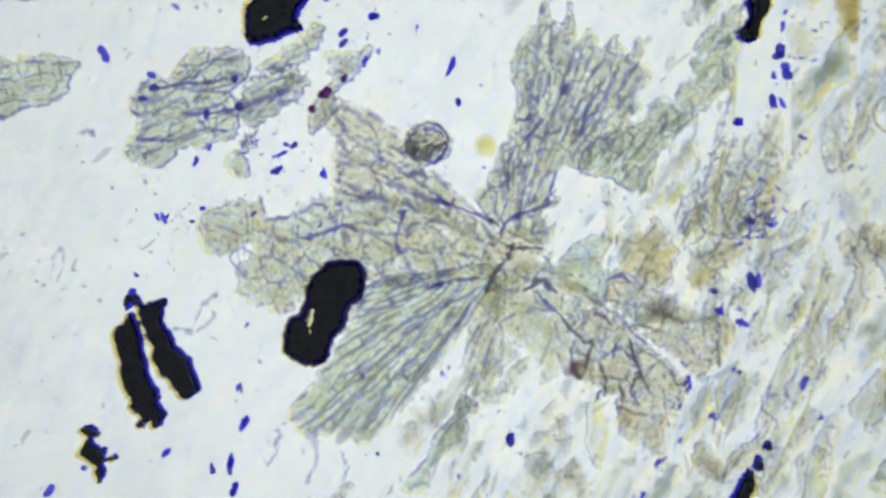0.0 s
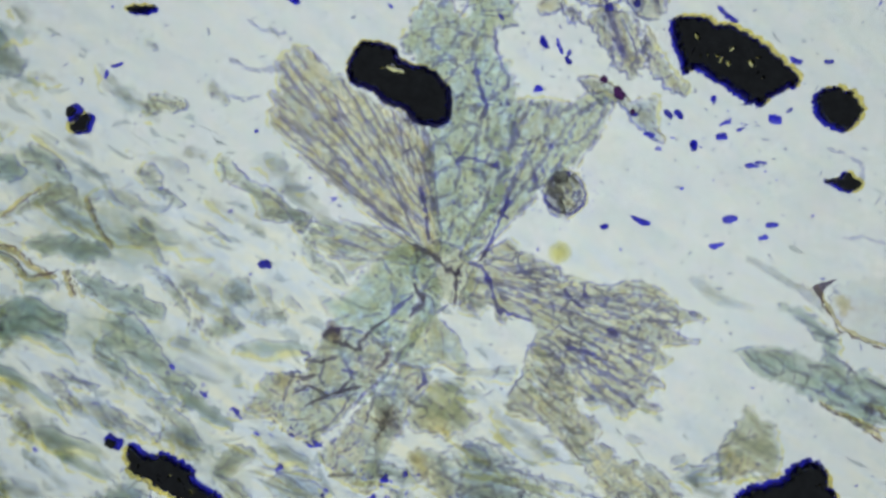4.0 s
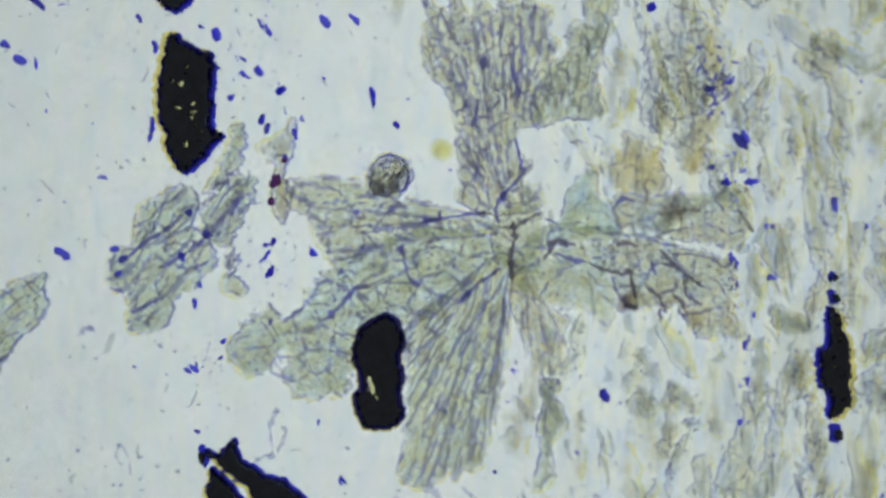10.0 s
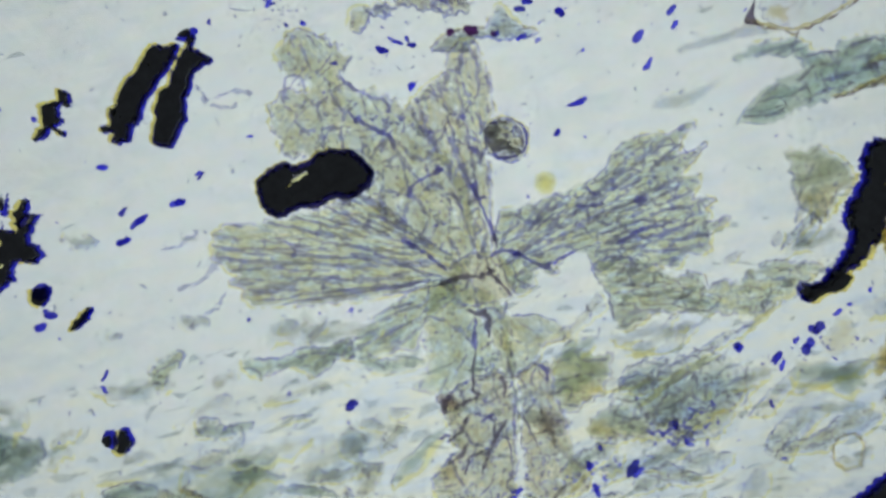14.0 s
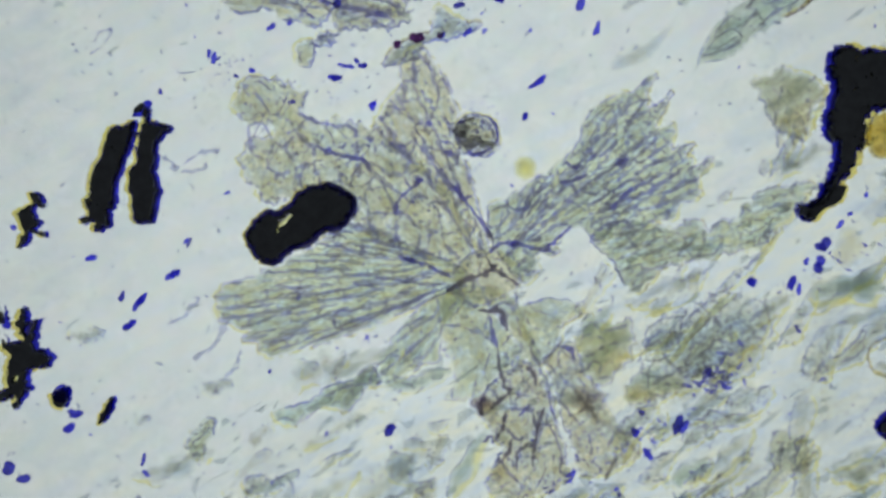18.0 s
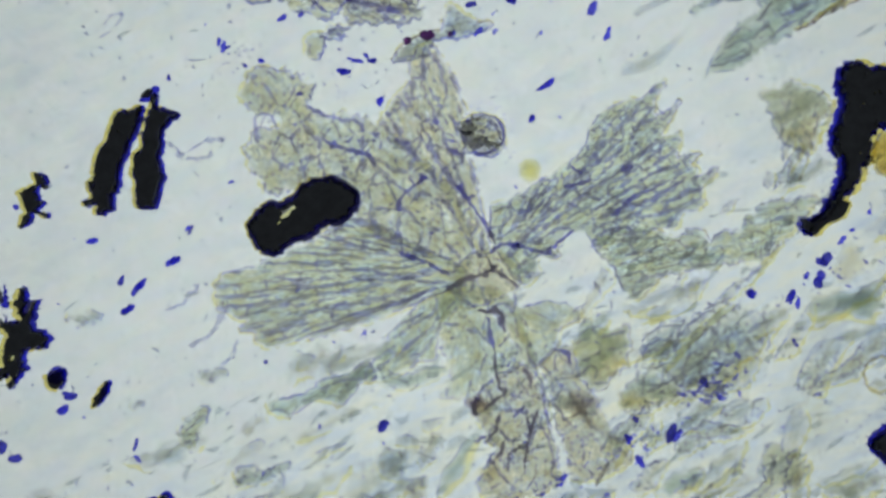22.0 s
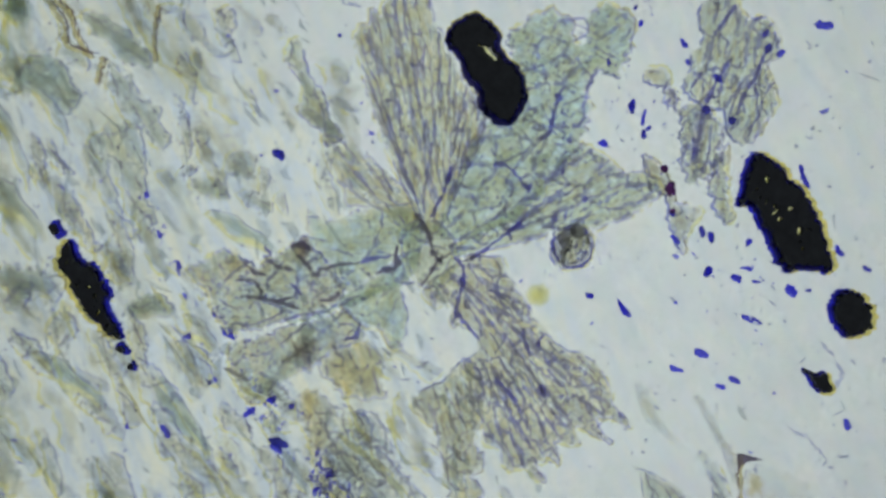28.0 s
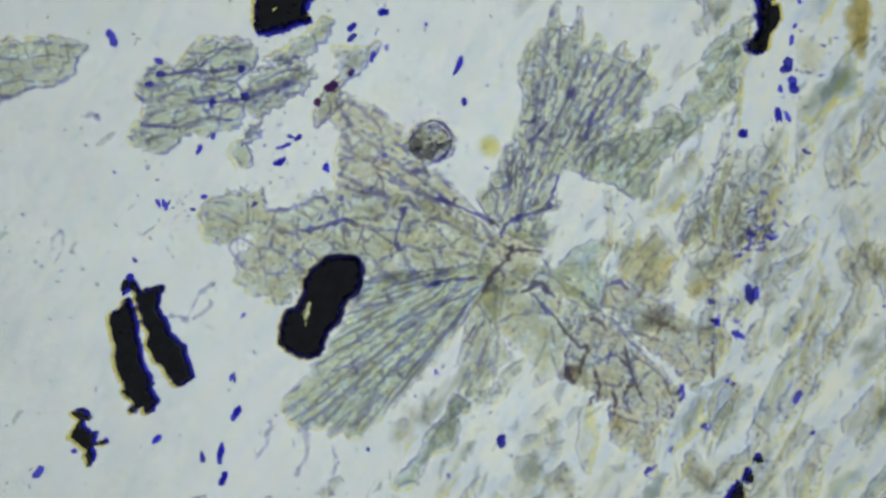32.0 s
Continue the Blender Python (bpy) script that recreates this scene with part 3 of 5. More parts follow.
blade([(37, -57), (15, -53), (-75, -65), (-180, -85), (-225, -165), (-273, -250), (-315, -300), (-305, -350), (-235, -357), (-180, -365), (-115, -300), (-55, -225), (-20, -175), (15, -115), (43, -85)], 222, 11, thick=0.0145, fan=(14, 66, 4.6), keep=0.85, fray=26, rough=3, bold=0.18)
blade([(29, -25), (15, 3), (-15, 23), (-95, 63), (-175, 67), (-235, 80), (-295, 55), (-335, 31), (-363, 27), (-373, 63), (-415, 60), (-463, 40), (-480, 15), (-465, -30), (-433, -37), (-393, -25), (-414, -65), (-405, -105), (-355, -133), (-315, -130), (-275, -90), (-215, -63), (-180, -90), (-135, -88), (-35, -73), (33, -55)], 150, 12,
      material=BLADE_PALE, cells=(160, 36, 26, 4.6), fan=(44, 60, 3.4), dots=260, level=1, rough=9, keep=0.5, bold=0.3)
blade([(51, 0), (17, 30), (-35, 80), (-85, 122), (-123, 170), (-175, 215), (-213, 230), (-250, 240), (-260, 200), (-240, 165), (-245, 115), (-235, 70), (-175, 55), (-115, 47), (-35, 9), (31, -19)], 145, 13, fan=(20, 46, 4.2), cells=(40, 46, 20, 3.8), level=2, rough=4, dots=80)
blade([(3, 63), (23, 93), (43, 135), (68, 197), (79, 234), (73, 266), (68, 304), (77, 331), (95, 356), (115, 376), (123, 414), (133, 420), (137, 388), (149, 368), (165, 376), (169, 408), (177, 406), (177, 356), (191, 350), (206, 366), (214, 354), (218, 344), (228, 328), (244, 350), (254, 352), (252, 324), (270, 332), (278, 320), (292, 346), (300, 344), (296, 311), (312, 288), (308, 264), (294, 250), (294, 219), (274, 201), (244, 171), (218, 147), (208, 115), (193, 113), (165, 119), (149, 107), (139, 83), (141, 67), (155, 63), (145, 47), (127, 37), (141, 15), (137, -15), (110, -17), (80, -5), (45, 11)], 68, 14,
      fan=(15, 34, 4.4), cells=(40, 34, 15, 3.4), fray=12, rough=3, dots=60, keep=0.75, bold=0.35)
blade([(189, 109), (195, 131), (212, 157), (240, 177), (266, 199), (306, 207), (314, 226), (338, 244), (358, 238), (366, 266), (388, 280), (390, 320), (406, 354), (428, 372), (450, 392), (466, 408), (478, 402), (468, 338), (460, 276), (450, 250), (420, 230), (392, 199), (372, 175), (352, 165), (332, 145), (326, 115), (314, 85), (286, 72), (262, 84), (232, 99)], 52, 15, thick=THICK * 1.12, fan=(17, 34, 3.4), cells=(40, 30, 14, 3.0), fray=8, rough=6, far_apex=True, splay=False, uneven=0.55, keep=0.5, bold=0.2, film=FAINT_NET)
blade([(127, -37), (150, -51), (177, -20), (215, 0), (247, -5), (231, -40), (241, -75), (230, -125), (205, -115), (157, -82)], 10, 16, material=BLADE_PALE, cells=(14, 26, 18, 2.2), rough=3, level=1)
blade([(55, -60), (102, -82), (147, -96), (207, -128), (188, -182), (179, -223), (173, -249), (156, -242), (119, -267), (121, -227), (79, -196), (46, -163), (17, -114)], 310, 17,
      material=BLADE_PALE, cells=(16, 44, 30, 2.4), dots=60, rough=4, edge=0.7, melt=7.0)
blade([(200, -138), (220, -131), (274, -157), (302, -188), (343, -219), (374, -264), (364, -305), (341, -343), (327, -388), (300, -374), (266, -353), (254, -318), (255, -284), (230, -276), (195, -256), (175, -250), (176, -216), (181, -178)], 325, 24,
      material=BLADE_BROWN, cells=(14, 40, 28, 2.2), dots=240, rough=6, keep=0.45, level=1)
blade([(246, -67), (269, -60), (310, -94), (356, -114), (411, -138), (453, -146), (463, -174), (441, -222), (417, -242), (392, -254), (371, -230), (349, -208), (316, -185), (280, -146), (235, -123), (231, -98)], 340, 23, material=BLADE_BROWN, cells=(9, 40, 22, 2.2), dots=130, rough=5, keep=0.5, far_apex=True, splay=False)
blade([(13, -96), (57, -93), (55, -169), (77, -211), (57, -234), (35, -279), (2, -316), (-13, -289), (-13, -229), (-9, -176)], 265, 18, fan=(15, 50, 4.0), rough=3, level=2, edge=1.4, keep=0.7)
blade([(66, -66), (93, -49), (133, -49), (188, -85), (222, -106), (236, -122), (280, -147), (312, -184), (304, -190), (274, -158), (209, -129), (136, -95), (96, -85)], 330, 26, material=BLADE_PALE, cells=(10, 40, 20, 3.0), rough=2, edge=0, level=1, dots=20)
blade([(10, -300), (-5, -325), (-13, -375), (-55, -395), (-80, -450), (-115, -455), (-120, -435), (-80, -395), (-60, -345), (-35, -325), (-20, -285)], 245, 20, material=BLADE_PALE, cells=(10, 22, 14, 2.4), rough=4)
core = [(70, 13), (110, 5), (127, -30), (107, -65), (73, -107), (35, -100), (15, -65), (23, -25), (45, 3)]
crystal("core", rosette, core, 300, CORE, 22, level=1, label="pale yellowish core where the blades meet", rough=3, edge=2.0, cells=(6, 30, 22, 3.4), taken=False, melt=3)
# the boldest cracks: course, width, colour
HUB_CRACKS = ((((45, -10), (70, -25), (87, -23), (125, -26)), 7, SOFT_BROWN), (((70, -22), (60, -45), (41, -65), (31, -85), (23, -105)), 9, SOFT_BROWN), (((65, -17), (73, -31)), 15, SOFT_BROWN), (((51, -5), (56, 19), (71, 29), (81, 35), (115, 44), (151, 59)), 6, SOFT_DEEP), (((73, 24), (85, 37)), 12, SOFT_DEEP), (((37, 23), (10, 35), (-35, 49), (-67, 61)), 6, SOFT_DEEP), (((49, 13), (23, 31)), 7, SOFT_BROWN), (((90, -100), (109, -89), (114, -77), (127, -84), (151, -105)), 10, SOFT_BROWN), (((110, -96), (125, -116), (151, -138)), 7, SOFT_DEEP), (((151, -138), (175, -170), (200, -191), (212, -185)), 5, SOFT_BROWN), (((15, -77), (-35, -81), (-61, -89), (-83, -96)), 7, SOFT_DEEP), (((-71, -92), (-51, -85)), 10, SOFT_DEEP), (((17, -90), (-20, -113), (-60, -130), (-100, -147), (-145, -171)), 5, SOFT_LINE), (((10, -105), (-23, -153), (-59, -197), (-93, -239)), 6, SOFT_LINE))
ARM_CRACKS = ((((212, -137), (230, -143), (244, -161)), 9, SOFT_BROWN), (((240, -78), (260, -72), (278, -84)), 8, SOFT_DEEP), (((226, -130), (256, -141), (280, -171), (297, -187), (318, -196)), 4, SOFT_LINE), (((212, -183), (205, -211), (195, -237)), 6, SOFT_BROWN), (((173, -227), (181, -245), (193, -255)), 12, SOFT_BROWN), (((276, -183), (286, -225), (302, -261), (313, -280)), 6, SOFT_BROWN), (((266, -203), (292, -227)), 6, SOFT_BROWN), (((252, -189), (246, -221)), 5, SOFT_DEEP), (((222, -225), (234, -253), (232, -282)), 5, SOFT_BROWN), (((256, -257), (264, -286), (260, -316)), 5, SOFT_BROWN), (((286, -245), (278, -275), (292, -302)), 4, SOFT_BROWN), (((234, -286), (226, -275), (214, -292)), 5, SOFT_DEEP), (((316, -133), (346, -141), (371, -159)), 6, SOFT_SMOKE), (((326, -115), (338, -145), (326, -165)), 5, SOFT_SMOKE), (((428, -185), (430, -215), (436, -235)), 5, SOFT_SMOKE), (((286, -197), (316, -213), (346, -237), (358, -263)), 4, SOFT_LINE))
SIDE_CRACKS = ((((-115, 45), (-124, 25), (-133, -5), (-133, -32)), 6, SOFT_DEEP), (((-119, 43), (-125, 31)), 13, SOFT_DEEP), (((-130, -21), (-123, -35)), 10, SOFT_DEEP), (((-306, -5), (-283, -9), (-273, -1), (-255, 3), (-223, 17), (-203, 11)), 6, SOFT_DEEP), (((-291, -7), (-275, 1)), 9, SOFT_DEEP), (((-366, 23), (-326, 27), (-306, 37), (-279, 51), (-260, 55)), 6, SOFT_LINE), (((-185, 67), (-173, 77)), 8, SOFT_DEEP), (((-111, 103), (-90, 109)), 10, SOFT_DEEP), (((-165, 135), (-153, 127)), 8, SOFT_DEEP), (((-225, 37), (-229, 19), (-213, 11), (-195, -1)), 5, SOFT_LINE), (((155, 242), (171, 262)), 13, SOFT_DEEP), (((202, 226), (195, 195), (188, 169)), 8, SOFT_DEEP), (((90, 163), (109, 183), (123, 201)), 7, SOFT_DEEP), (((79, 201), (105, 202)), 6, SOFT_DEEP), (((113, 148), (157, 148)), 5, SOFT_LINE), (((149, 113), (139, 81), (129, 49)), 6, SOFT_DEEP), (((-195, 1), (-135, -1)), 4, SOFT_LINE), (((-75, 63), (-39, 51), (-29, 63)), 6, SOFT_DEEP), (((25, 89), (45, 81), (70, 105), (90, 135)), 4, SOFT_LINE), (((228, 306), (206, 276), (195, 246)), 5, SOFT_LINE), (((261, 306), (246, 271), (228, 236)), 5, SOFT_LINE), (((296, 311), (271, 266), (256, 246)), 5, SOFT_LINE))
CRACK_WORDS = {SOFT_BROWN: "dark brown crack", SOFT_SMOKE: "faint smoky crack", SOFT_DEEP: "dark blue crack", SOFT_LINE: "thin violet crack"}
for seed_c, (course, w, material) in enumerate(HUB_CRACKS + ARM_CRACKS + SIDE_CRACKS):
    main = Lines(77 + seed_c)
    p = np.array(course, float)
    n = max(5, int(np.linalg.norm(np.diff(p, axis=0), axis=1).sum() / 5))
    k = np.linspace(0, len(p) - 1, n + 1)
    q = np.stack([np.interp(k, range(len(p)), p[:, i]) for i in (0, 1)], 1)
    main.strip(q + main.rng.normal(0, 1.0, q.shape) - np.array(HUB), w * 1.55 + 1.5, 0.0, SOFT)
    part("crack", main.mesh("crack", material), None, rosette, CRACK_WORDS[material], pose(0, 0, 0.033))

# ---- single crystals and flakes ----
def flake(name, corners, axis, material, seed, label, category="mineral flake", group="", **more):
    c = np.array(corners, float).mean(0)
    ob = thing(name, c, label, category, group)
    crystal("slice", ob, corners, axis, material, seed, **more)
    return ob


upper = [(-604, 245), (-585, 269), (-564, 286), (-535, 275), (-511, 308), (-486, 328), (-461, 325), (-431, 326), (-400, 320), (-392, 303), (-398, 278), (-419, 256), (-414, 230), (-412, 205), (-418, 174), (-437, 162), (-456, 161), (-480, 146), (-505, 155), (-527, 138), (-554, 119), (-583, 120), (-611, 140), (-608, 167), (-591, 186), (-595, 212), (-609, 225)]
beside = flake("chloritoid_flake", upper, 20, BLADE, 31, "grey-green cleaved crystal flake beside a black grain", cells=(50, 40, 18, 4.0), fan=(24, 60, 3.6), rough=5, dots=60, far_apex=True, keep=0.6, splay=False)
flake("chloritoid_flake", [(-391, 272), (-355, 293), (-323, 293), (-292, 287), (-286, 266), (-308, 238), (-335, 219), (-372, 194), (-400, 187), (-414, 211), (-413, 249)], 20, BLADE, 32, "small grey-green cleaved crystal flake", cells=(14, 30, 12, 3.2), fan=(20, 50, 3.6), uneven=0.6, dots=60, rough=8, far_apex=True, splay=False)
flake("chloritoid_flake", [(-382, 295), (-341, 315), (-307, 342), (-277, 365), (-259, 366), (-271, 333), (-300, 303), (-334, 290), (-366, 287)], 25, BLADE, 33, "thin splintered grey-green crystal sliver", fan=(16, 40, 3.4), uneven=0.6, dots=20, rough=8, far_apex=True, splay=False)
flake("chloritoid_flake", [(-261, 321), (-228, 319), (-196, 324), (-174, 332), (-197, 290), (-220, 269), (-243, 248), (-236, 221), (-265, 191), (-287, 175), (-287, 203), (-269, 251), (-244, 271), (-254, 293)], 50, MICA, 34, "yellowish grey flake with dark red specks", cells=(12, 22, 12, 2.4), rough=4)
flake("chloritoid_flake", [(-415, 168), (-383, 189), (-377, 167), (-404, 143), (-419, 140)], 25, MICA, 43, "ragged pale scrap of cleaved crystal", cells=(12, 22, 10, 3.0), rough=9, uneven=0.7, dots=50)
flake("chloritoid_flake", [(-895, 285), (-835, 307), (-775, 315), (-735, 315), (-690, 303), (-710, 280), (-715, 250), (-750, 230), (-795, 220), (-835, 200), (-885, 185)], 10, BLADE, 35, "blunt grey-green crystal flake alone in pale quartz", cells=(26, 34, 14, 2.4), fan=(24, 50, 2.4), rough=4, far_apex=True, splay=False)
flake("chloritoid_flake", [(-865, 395), (-835, 415), (-775, 415), (-750, 435), (-775, 475), (-835, 455), (-885, 425)], 10, BLADE, 36, "grey-green crystal flake at the edge of pale quartz", cells=(12, 34, 14, 2.4), rough=4)
flake("mica_flake", [(-435, 125), (-415, 150), (-395, 125), (-395, 103), (-415, 99)], 40, BLADE, 37, "tiny grey-green flake in pale quartz", cells=(5, 16, 10, 2.2), rough=3)
flake("ochre_flake", [(299, 9), (323, 30), (345, 8), (360, -37), (354, -80), (346, -103), (309, -96), (268, -66), (260, -40), (270, -9)], 60, OCHRE, 38, "yellow-brown stained flake beside the rosette", cells=(12, 30, 16, 2.4), rough=8, edge=0.8, melt=8.0, uneven=0.6)
flake("amber_flake", [(643, 415), (665, 475), (695, 435), (687, 345), (667, 347), (650, 375)], 80, AMBER, 39, "amber-yellow stained crystal in foliated rock", rough=4, edge=0, melt=9.0)
flake("amber_flake", [(539, 500), (511, 513), (498, 536), (495, 564), (515, 584), (540, 592), (569, 586), (577, 557), (568, 520)], 20, GOLD, 40, "amber-yellow crystal set in black ore", rough=4, edge=1.0, level=1)

# dark cleavage cracks across the flakes beside the angular grain: course, width
FLAKE_CRACKS = (
    (((-557, 257), (-502, 266), (-466, 266), (-429, 277)), 7),
    (((-513, 214), (-473, 212), (-435, 217), (-413, 220)), 7),
    (((-593, 167), (-556, 166), (-520, 165)), 6),
    (((-461, 182), (-429, 183)), 6),
    (((-601, 220), (-588, 208)), 6),
    (((-358, 232), (-339, 245), (-325, 253)), 6),
    (((-501, 268), (-453, 307), (-405, 311)), 3.5),
)
for seed_c, (course, w) in enumerate(FLAKE_CRACKS):
    main = Lines(177 + seed_c)
    p = np.array(course, float)
    k = np.linspace(0, len(p) - 1, len(p) * 5)
    q = np.stack([np.interp(k, range(len(p)), p[:, i]) for i in (0, 1)], 1)
    main.strip(q + main.rng.normal(0, 1.0, q.shape) - np.array(beside.location.xy) / U, w * 1.45 + 1.5, 0.0, SOFT)
    part("crack", main.mesh("crack", SOFT_DEEP), None, beside, "dark blue crack", pose(0, 0, 0.0185))

garnet_at = (-78, 158)
garnet = thing("garnet", garnet_at, "small round dark speckled garnet with a blue-black rim", "garnet")
t_ring = np.linspace(0, 2 * math.pi, 20)[:-1]
uneven_r = np.array([1 + 0.09 * noise.noise((math.cos(a) * 1.3, math.sin(a) * 1.3, 4)) for a in t_ring])
ball = np.stack([np.cos(t_ring) * 41 * uneven_r, np.sin(t_ring) * 38 * uneven_r], 1) + np.array(garnet_at)
crystal("crystal_body", garnet, ball, 0, GARNET, 41, rough=4, edge=3, level=3, cells=(4, 24, 18, 3), dots=50)
halo = Lines(42)
for k in range(60):
    a, r = halo.rng.uniform(0, 2 * math.pi), halo.rng.uniform(44, 62)
    halo.strip([(math.cos(a) * r + d, math.sin(a) * r + d * 0.6) for d in (0, 2, 4)], 3.0, 0.001)
rim_marks = Lines(44)
for course, w in ((((-20, 30), (0, 38), (18, 34), (32, 20), (38, 2)), 9), (((-40, -2), (-36, 6), (-30, 10)), 13), (((-12, -25), (10, -33), (26, -20), (34, -4)), 9), (((20, 22), (30, 10)), 10)):
    rim_marks.strip(course, w, 0.033)
blotches = Lines(45)
for course, w in ((((-38, -6), (-20, -9), (-4, -14), (10, -12)), 24), (((10, -4), (20, -6), (32, -2)), 20), (((-26, -16), (-14, -22), (0, -26)), 12), (((-30, 14), (-22, 22)), 9)):
    blotches.strip(np.repeat(np.array(course, float), 3, 0) + blotches.rng.normal(0, 2.4, (len(course) * 3, 2)), w, 0.0335)
tagged(part("smoky_blotch", blotches.mesh("smoky_blotch", RUST_GREY), None, garnet, "smoky dark blotch in the garnet"), kind="stuff")
part("dark_patches", rim_marks.mesh("dark_patches", DEEP_CRACK), None, garnet, "dark blue patches along the garnet's rim")
part("speckles", halo.mesh("speckles", SPECK), None, garnet, "fine blue-black specks round the garnet")

spot_at = (25, 158)
spot = thing("yellow_grain", spot_at, "small round lemon-yellow grain", "mineral grain")
part("grain", relief(worn(np.stack([np.cos(t_ring), np.sin(t_ring)], 1) * 22, 5, 3.0), 13.0, THICK, 5, 4.0), LEMON, spot)

# ---- black ore grains ----
ore("ore_grain", [(-287, -83), (-265, -55), (-235, -45), (-205, -47), (-187, -65), (-187, -87), (-195, -110), (-213, -130), (-222, -160), (-243, -185), (-250, -210), (-260, -227), (-280, -233), (-305, -225), (-329, -207), (-332, -175), (-322, -150), (-302, -137), (-295, -115), (-294, -97)], "bean-shaped black opaque ore grain lying on the rosette", seed=51, rough=3.0,
    holes=[(*(-289, -115), 2.2)], slits=[((-289, -139), (-277, -133), 6), ((-279, -136), (-287, -163), 7), ((-287, -150), (-295, -154), 3), ((-284, -164), (-285, -176), 2.5)], fringe=6, z=BASE + 0.012)
ore("ore_grain", [(-608, -142), (-598, -146), (-584, -182), (-582, -201), (-576, -230), (-571, -253), (-557, -274), (-553, -298), (-544, -317), (-551, -338), (-564, -343), (-572, -331), (-591, -344), (-586, -323), (-607, -309), (-606, -294), (-617, -270), (-624, -248), (-627, -216), (-634, -188), (-632, -168), (-616, -156)], "long ragged black ore blade, one of a pair", seed=52, rough=2.6, group="pair of black blades",
    chips=([(-616, -137), (-617, -116), (-609, -98), (-598, -100), (-600, -122)],), fringe=7, holes=[(*(-611, -200), 3), (*(-592, -303), 5)])
ore("ore_grain", [(-597, -118), (-596, -107), (-582, -123), (-560, -117), (-543, -116), (-544, -136), (-546, -152), (-531, -179), (-523, -199), (-500, -218), (-494, -234), (-490, -250), (-482, -275), (-494, -289), (-511, -293), (-530, -269), (-553, -249), (-567, -221), (-567, -200), (-577, -175), (-591, -146), (-592, -133)], "curved ragged black ore blade, one of a pair", seed=54, rough=2.6, group="pair of black blades", fringe=7)
ore("ore_grain", [(-691, -348), (-689, -339), (-670, -341), (-660, -355), (-672, -357), (-674, -366), (-661, -379), (-648, -382), (-650, -399), (-634, -390), (-632, -398), (-655, -404), (-652, -421), (-659, -438), (-663, -414), (-685, -397), (-696, -390), (-686, -371), (-679, -357)], "small ragged splintered black ore shard", seed=56, rough=2.2, fringe=9)
ore("ore_grain", [(-367, 338), (-394, 338), (-403, 348), (-402, 399), (-392, 414), (-392, 441), (-378, 474), (-367, 496), (-343, 522), (-322, 550), (-303, 570), (-284, 562), (-279, 540), (-268, 523), (-249, 507), (-256, 479), (-272, 451), (-288, 423), (-305, 398), (-309, 377), (-297, 365)], "large angular black ore grain with bright pinholes", seed=58, rough=3.5, sharp=True, fringe=10,
    slits=[((-301, 504), (-295, 500), 4), ((-308, 492), (-303, 490), 3), ((-329, 480), (-315, 482), 7), ((-333, 498), (-332, 488), 2.5), ((-361, 480), (-354, 468), 2), ((-351, 452), (-342, 441), 2.5), ((-325, 442), (-315, 438), 5), ((-334, 431), (-319, 423), 3), ((-331, 425), (-334, 414), 3.5), ((-385, 415), (-376, 420), 2.5), ((-373, 378), (-360, 387), 5), ((-347, 380), (-331, 372), 1.5), ((-339, 400), (-327, 404), 2.5), ((-335, 390), (-326, 389), 2.5)])
ore("ore_grain", [(-260, 596), (-279, 605), (-292, 637), (-284, 651), (-282, 666), (-245, 679), (-225, 669), (-208, 655), (-217, 629), (-226, 606)], "rounded black ore grain with a bumpy edge", seed=60, rough=5.5, fringe=10)
ore("ore_grain", [(-121, 621), (-127, 644), (-140, 660), (-129, 673), (-118, 685), (-105, 669), (-108, 646)], "small wedge-shaped black ore grain", seed=62, rough=2.5, fringe=10)
ore("ore_grain", [(-165, -716), (-185, -693), (-177, -679), (-156, -686), (-148, -703), (-156, -717)], "small split black ore grain", seed=64, rough=2.5, fringe=10, chips=([(-189, -728), (-202, -716), (-194, -701), (-174, -711), (-171, -725)],))
ore("ore_grain", [(416, -595), (397, -590), (401, -572), (416, -555), (411, -530), (418, -506), (438, -476), (458, -471), (473, -441), (486, -420), (499, -425), (499, -452), (494, -481), (487, -505), (474, -538), (453, -567), (445, -587)], "long ragged chain-like black ore grain", seed=66, rough=5, fringe=9,
    holes=[(*(433, -570), 4), (*(454, -497), 4), (*(476, -475), 5), (*(448, -515), 3), (*(413, -562), 3), (*(439, -492), 5), (*(487, -450), 4), (*(456, -534), 3)],
    chips=([(400, -637), (382, -631), (393, -604), (406, -610), (408, -623)], [(511, -424), (500, -414), (507, -392), (517, -402)], [(518, -386), (524, -369), (533, -374)]))
ore("ore_grain", [(473, 349), (481, 363), (495, 389), (487, 413), (489, 443), (479, 471), (465, 482), (447, 483), (424, 518), (406, 573), (391, 583), (380, 609), (379, 630), (393, 647), (421, 657), (455, 675), (501, 696), (573, 701), (587, 657), (568, 590), (540, 594), (515, 586), (497, 564), (499, 535), (508, 516), (516, 488), (518, 468), (518, 442), (513, 407), (508, 378), (496, 347)], "very large ragged black ore mass with a tail", seed=68, rough=6.5, fringe=10,
    holes=[(*(436, 524), 4), (*(464, 492), 4), (*(497, 513), 4), (*(503, 435), 4), (*(486, 577), 4), (*(500, 633), 8), (*(454, 619), 4), (*(444, 585), 3), (*(479, 568), 3), (*(528, 634), 5), (*(483, 659), 4), (*(416, 632), 3)])
ore("ore_grain", [(797, 95), (798, 138), (811, 166), (813, 204), (822, 256), (859, 290), (914, 260), (918, 168), (852, 92)], "large black ore grain with a ragged edge", seed=70, rough=4.0, fringe=7)
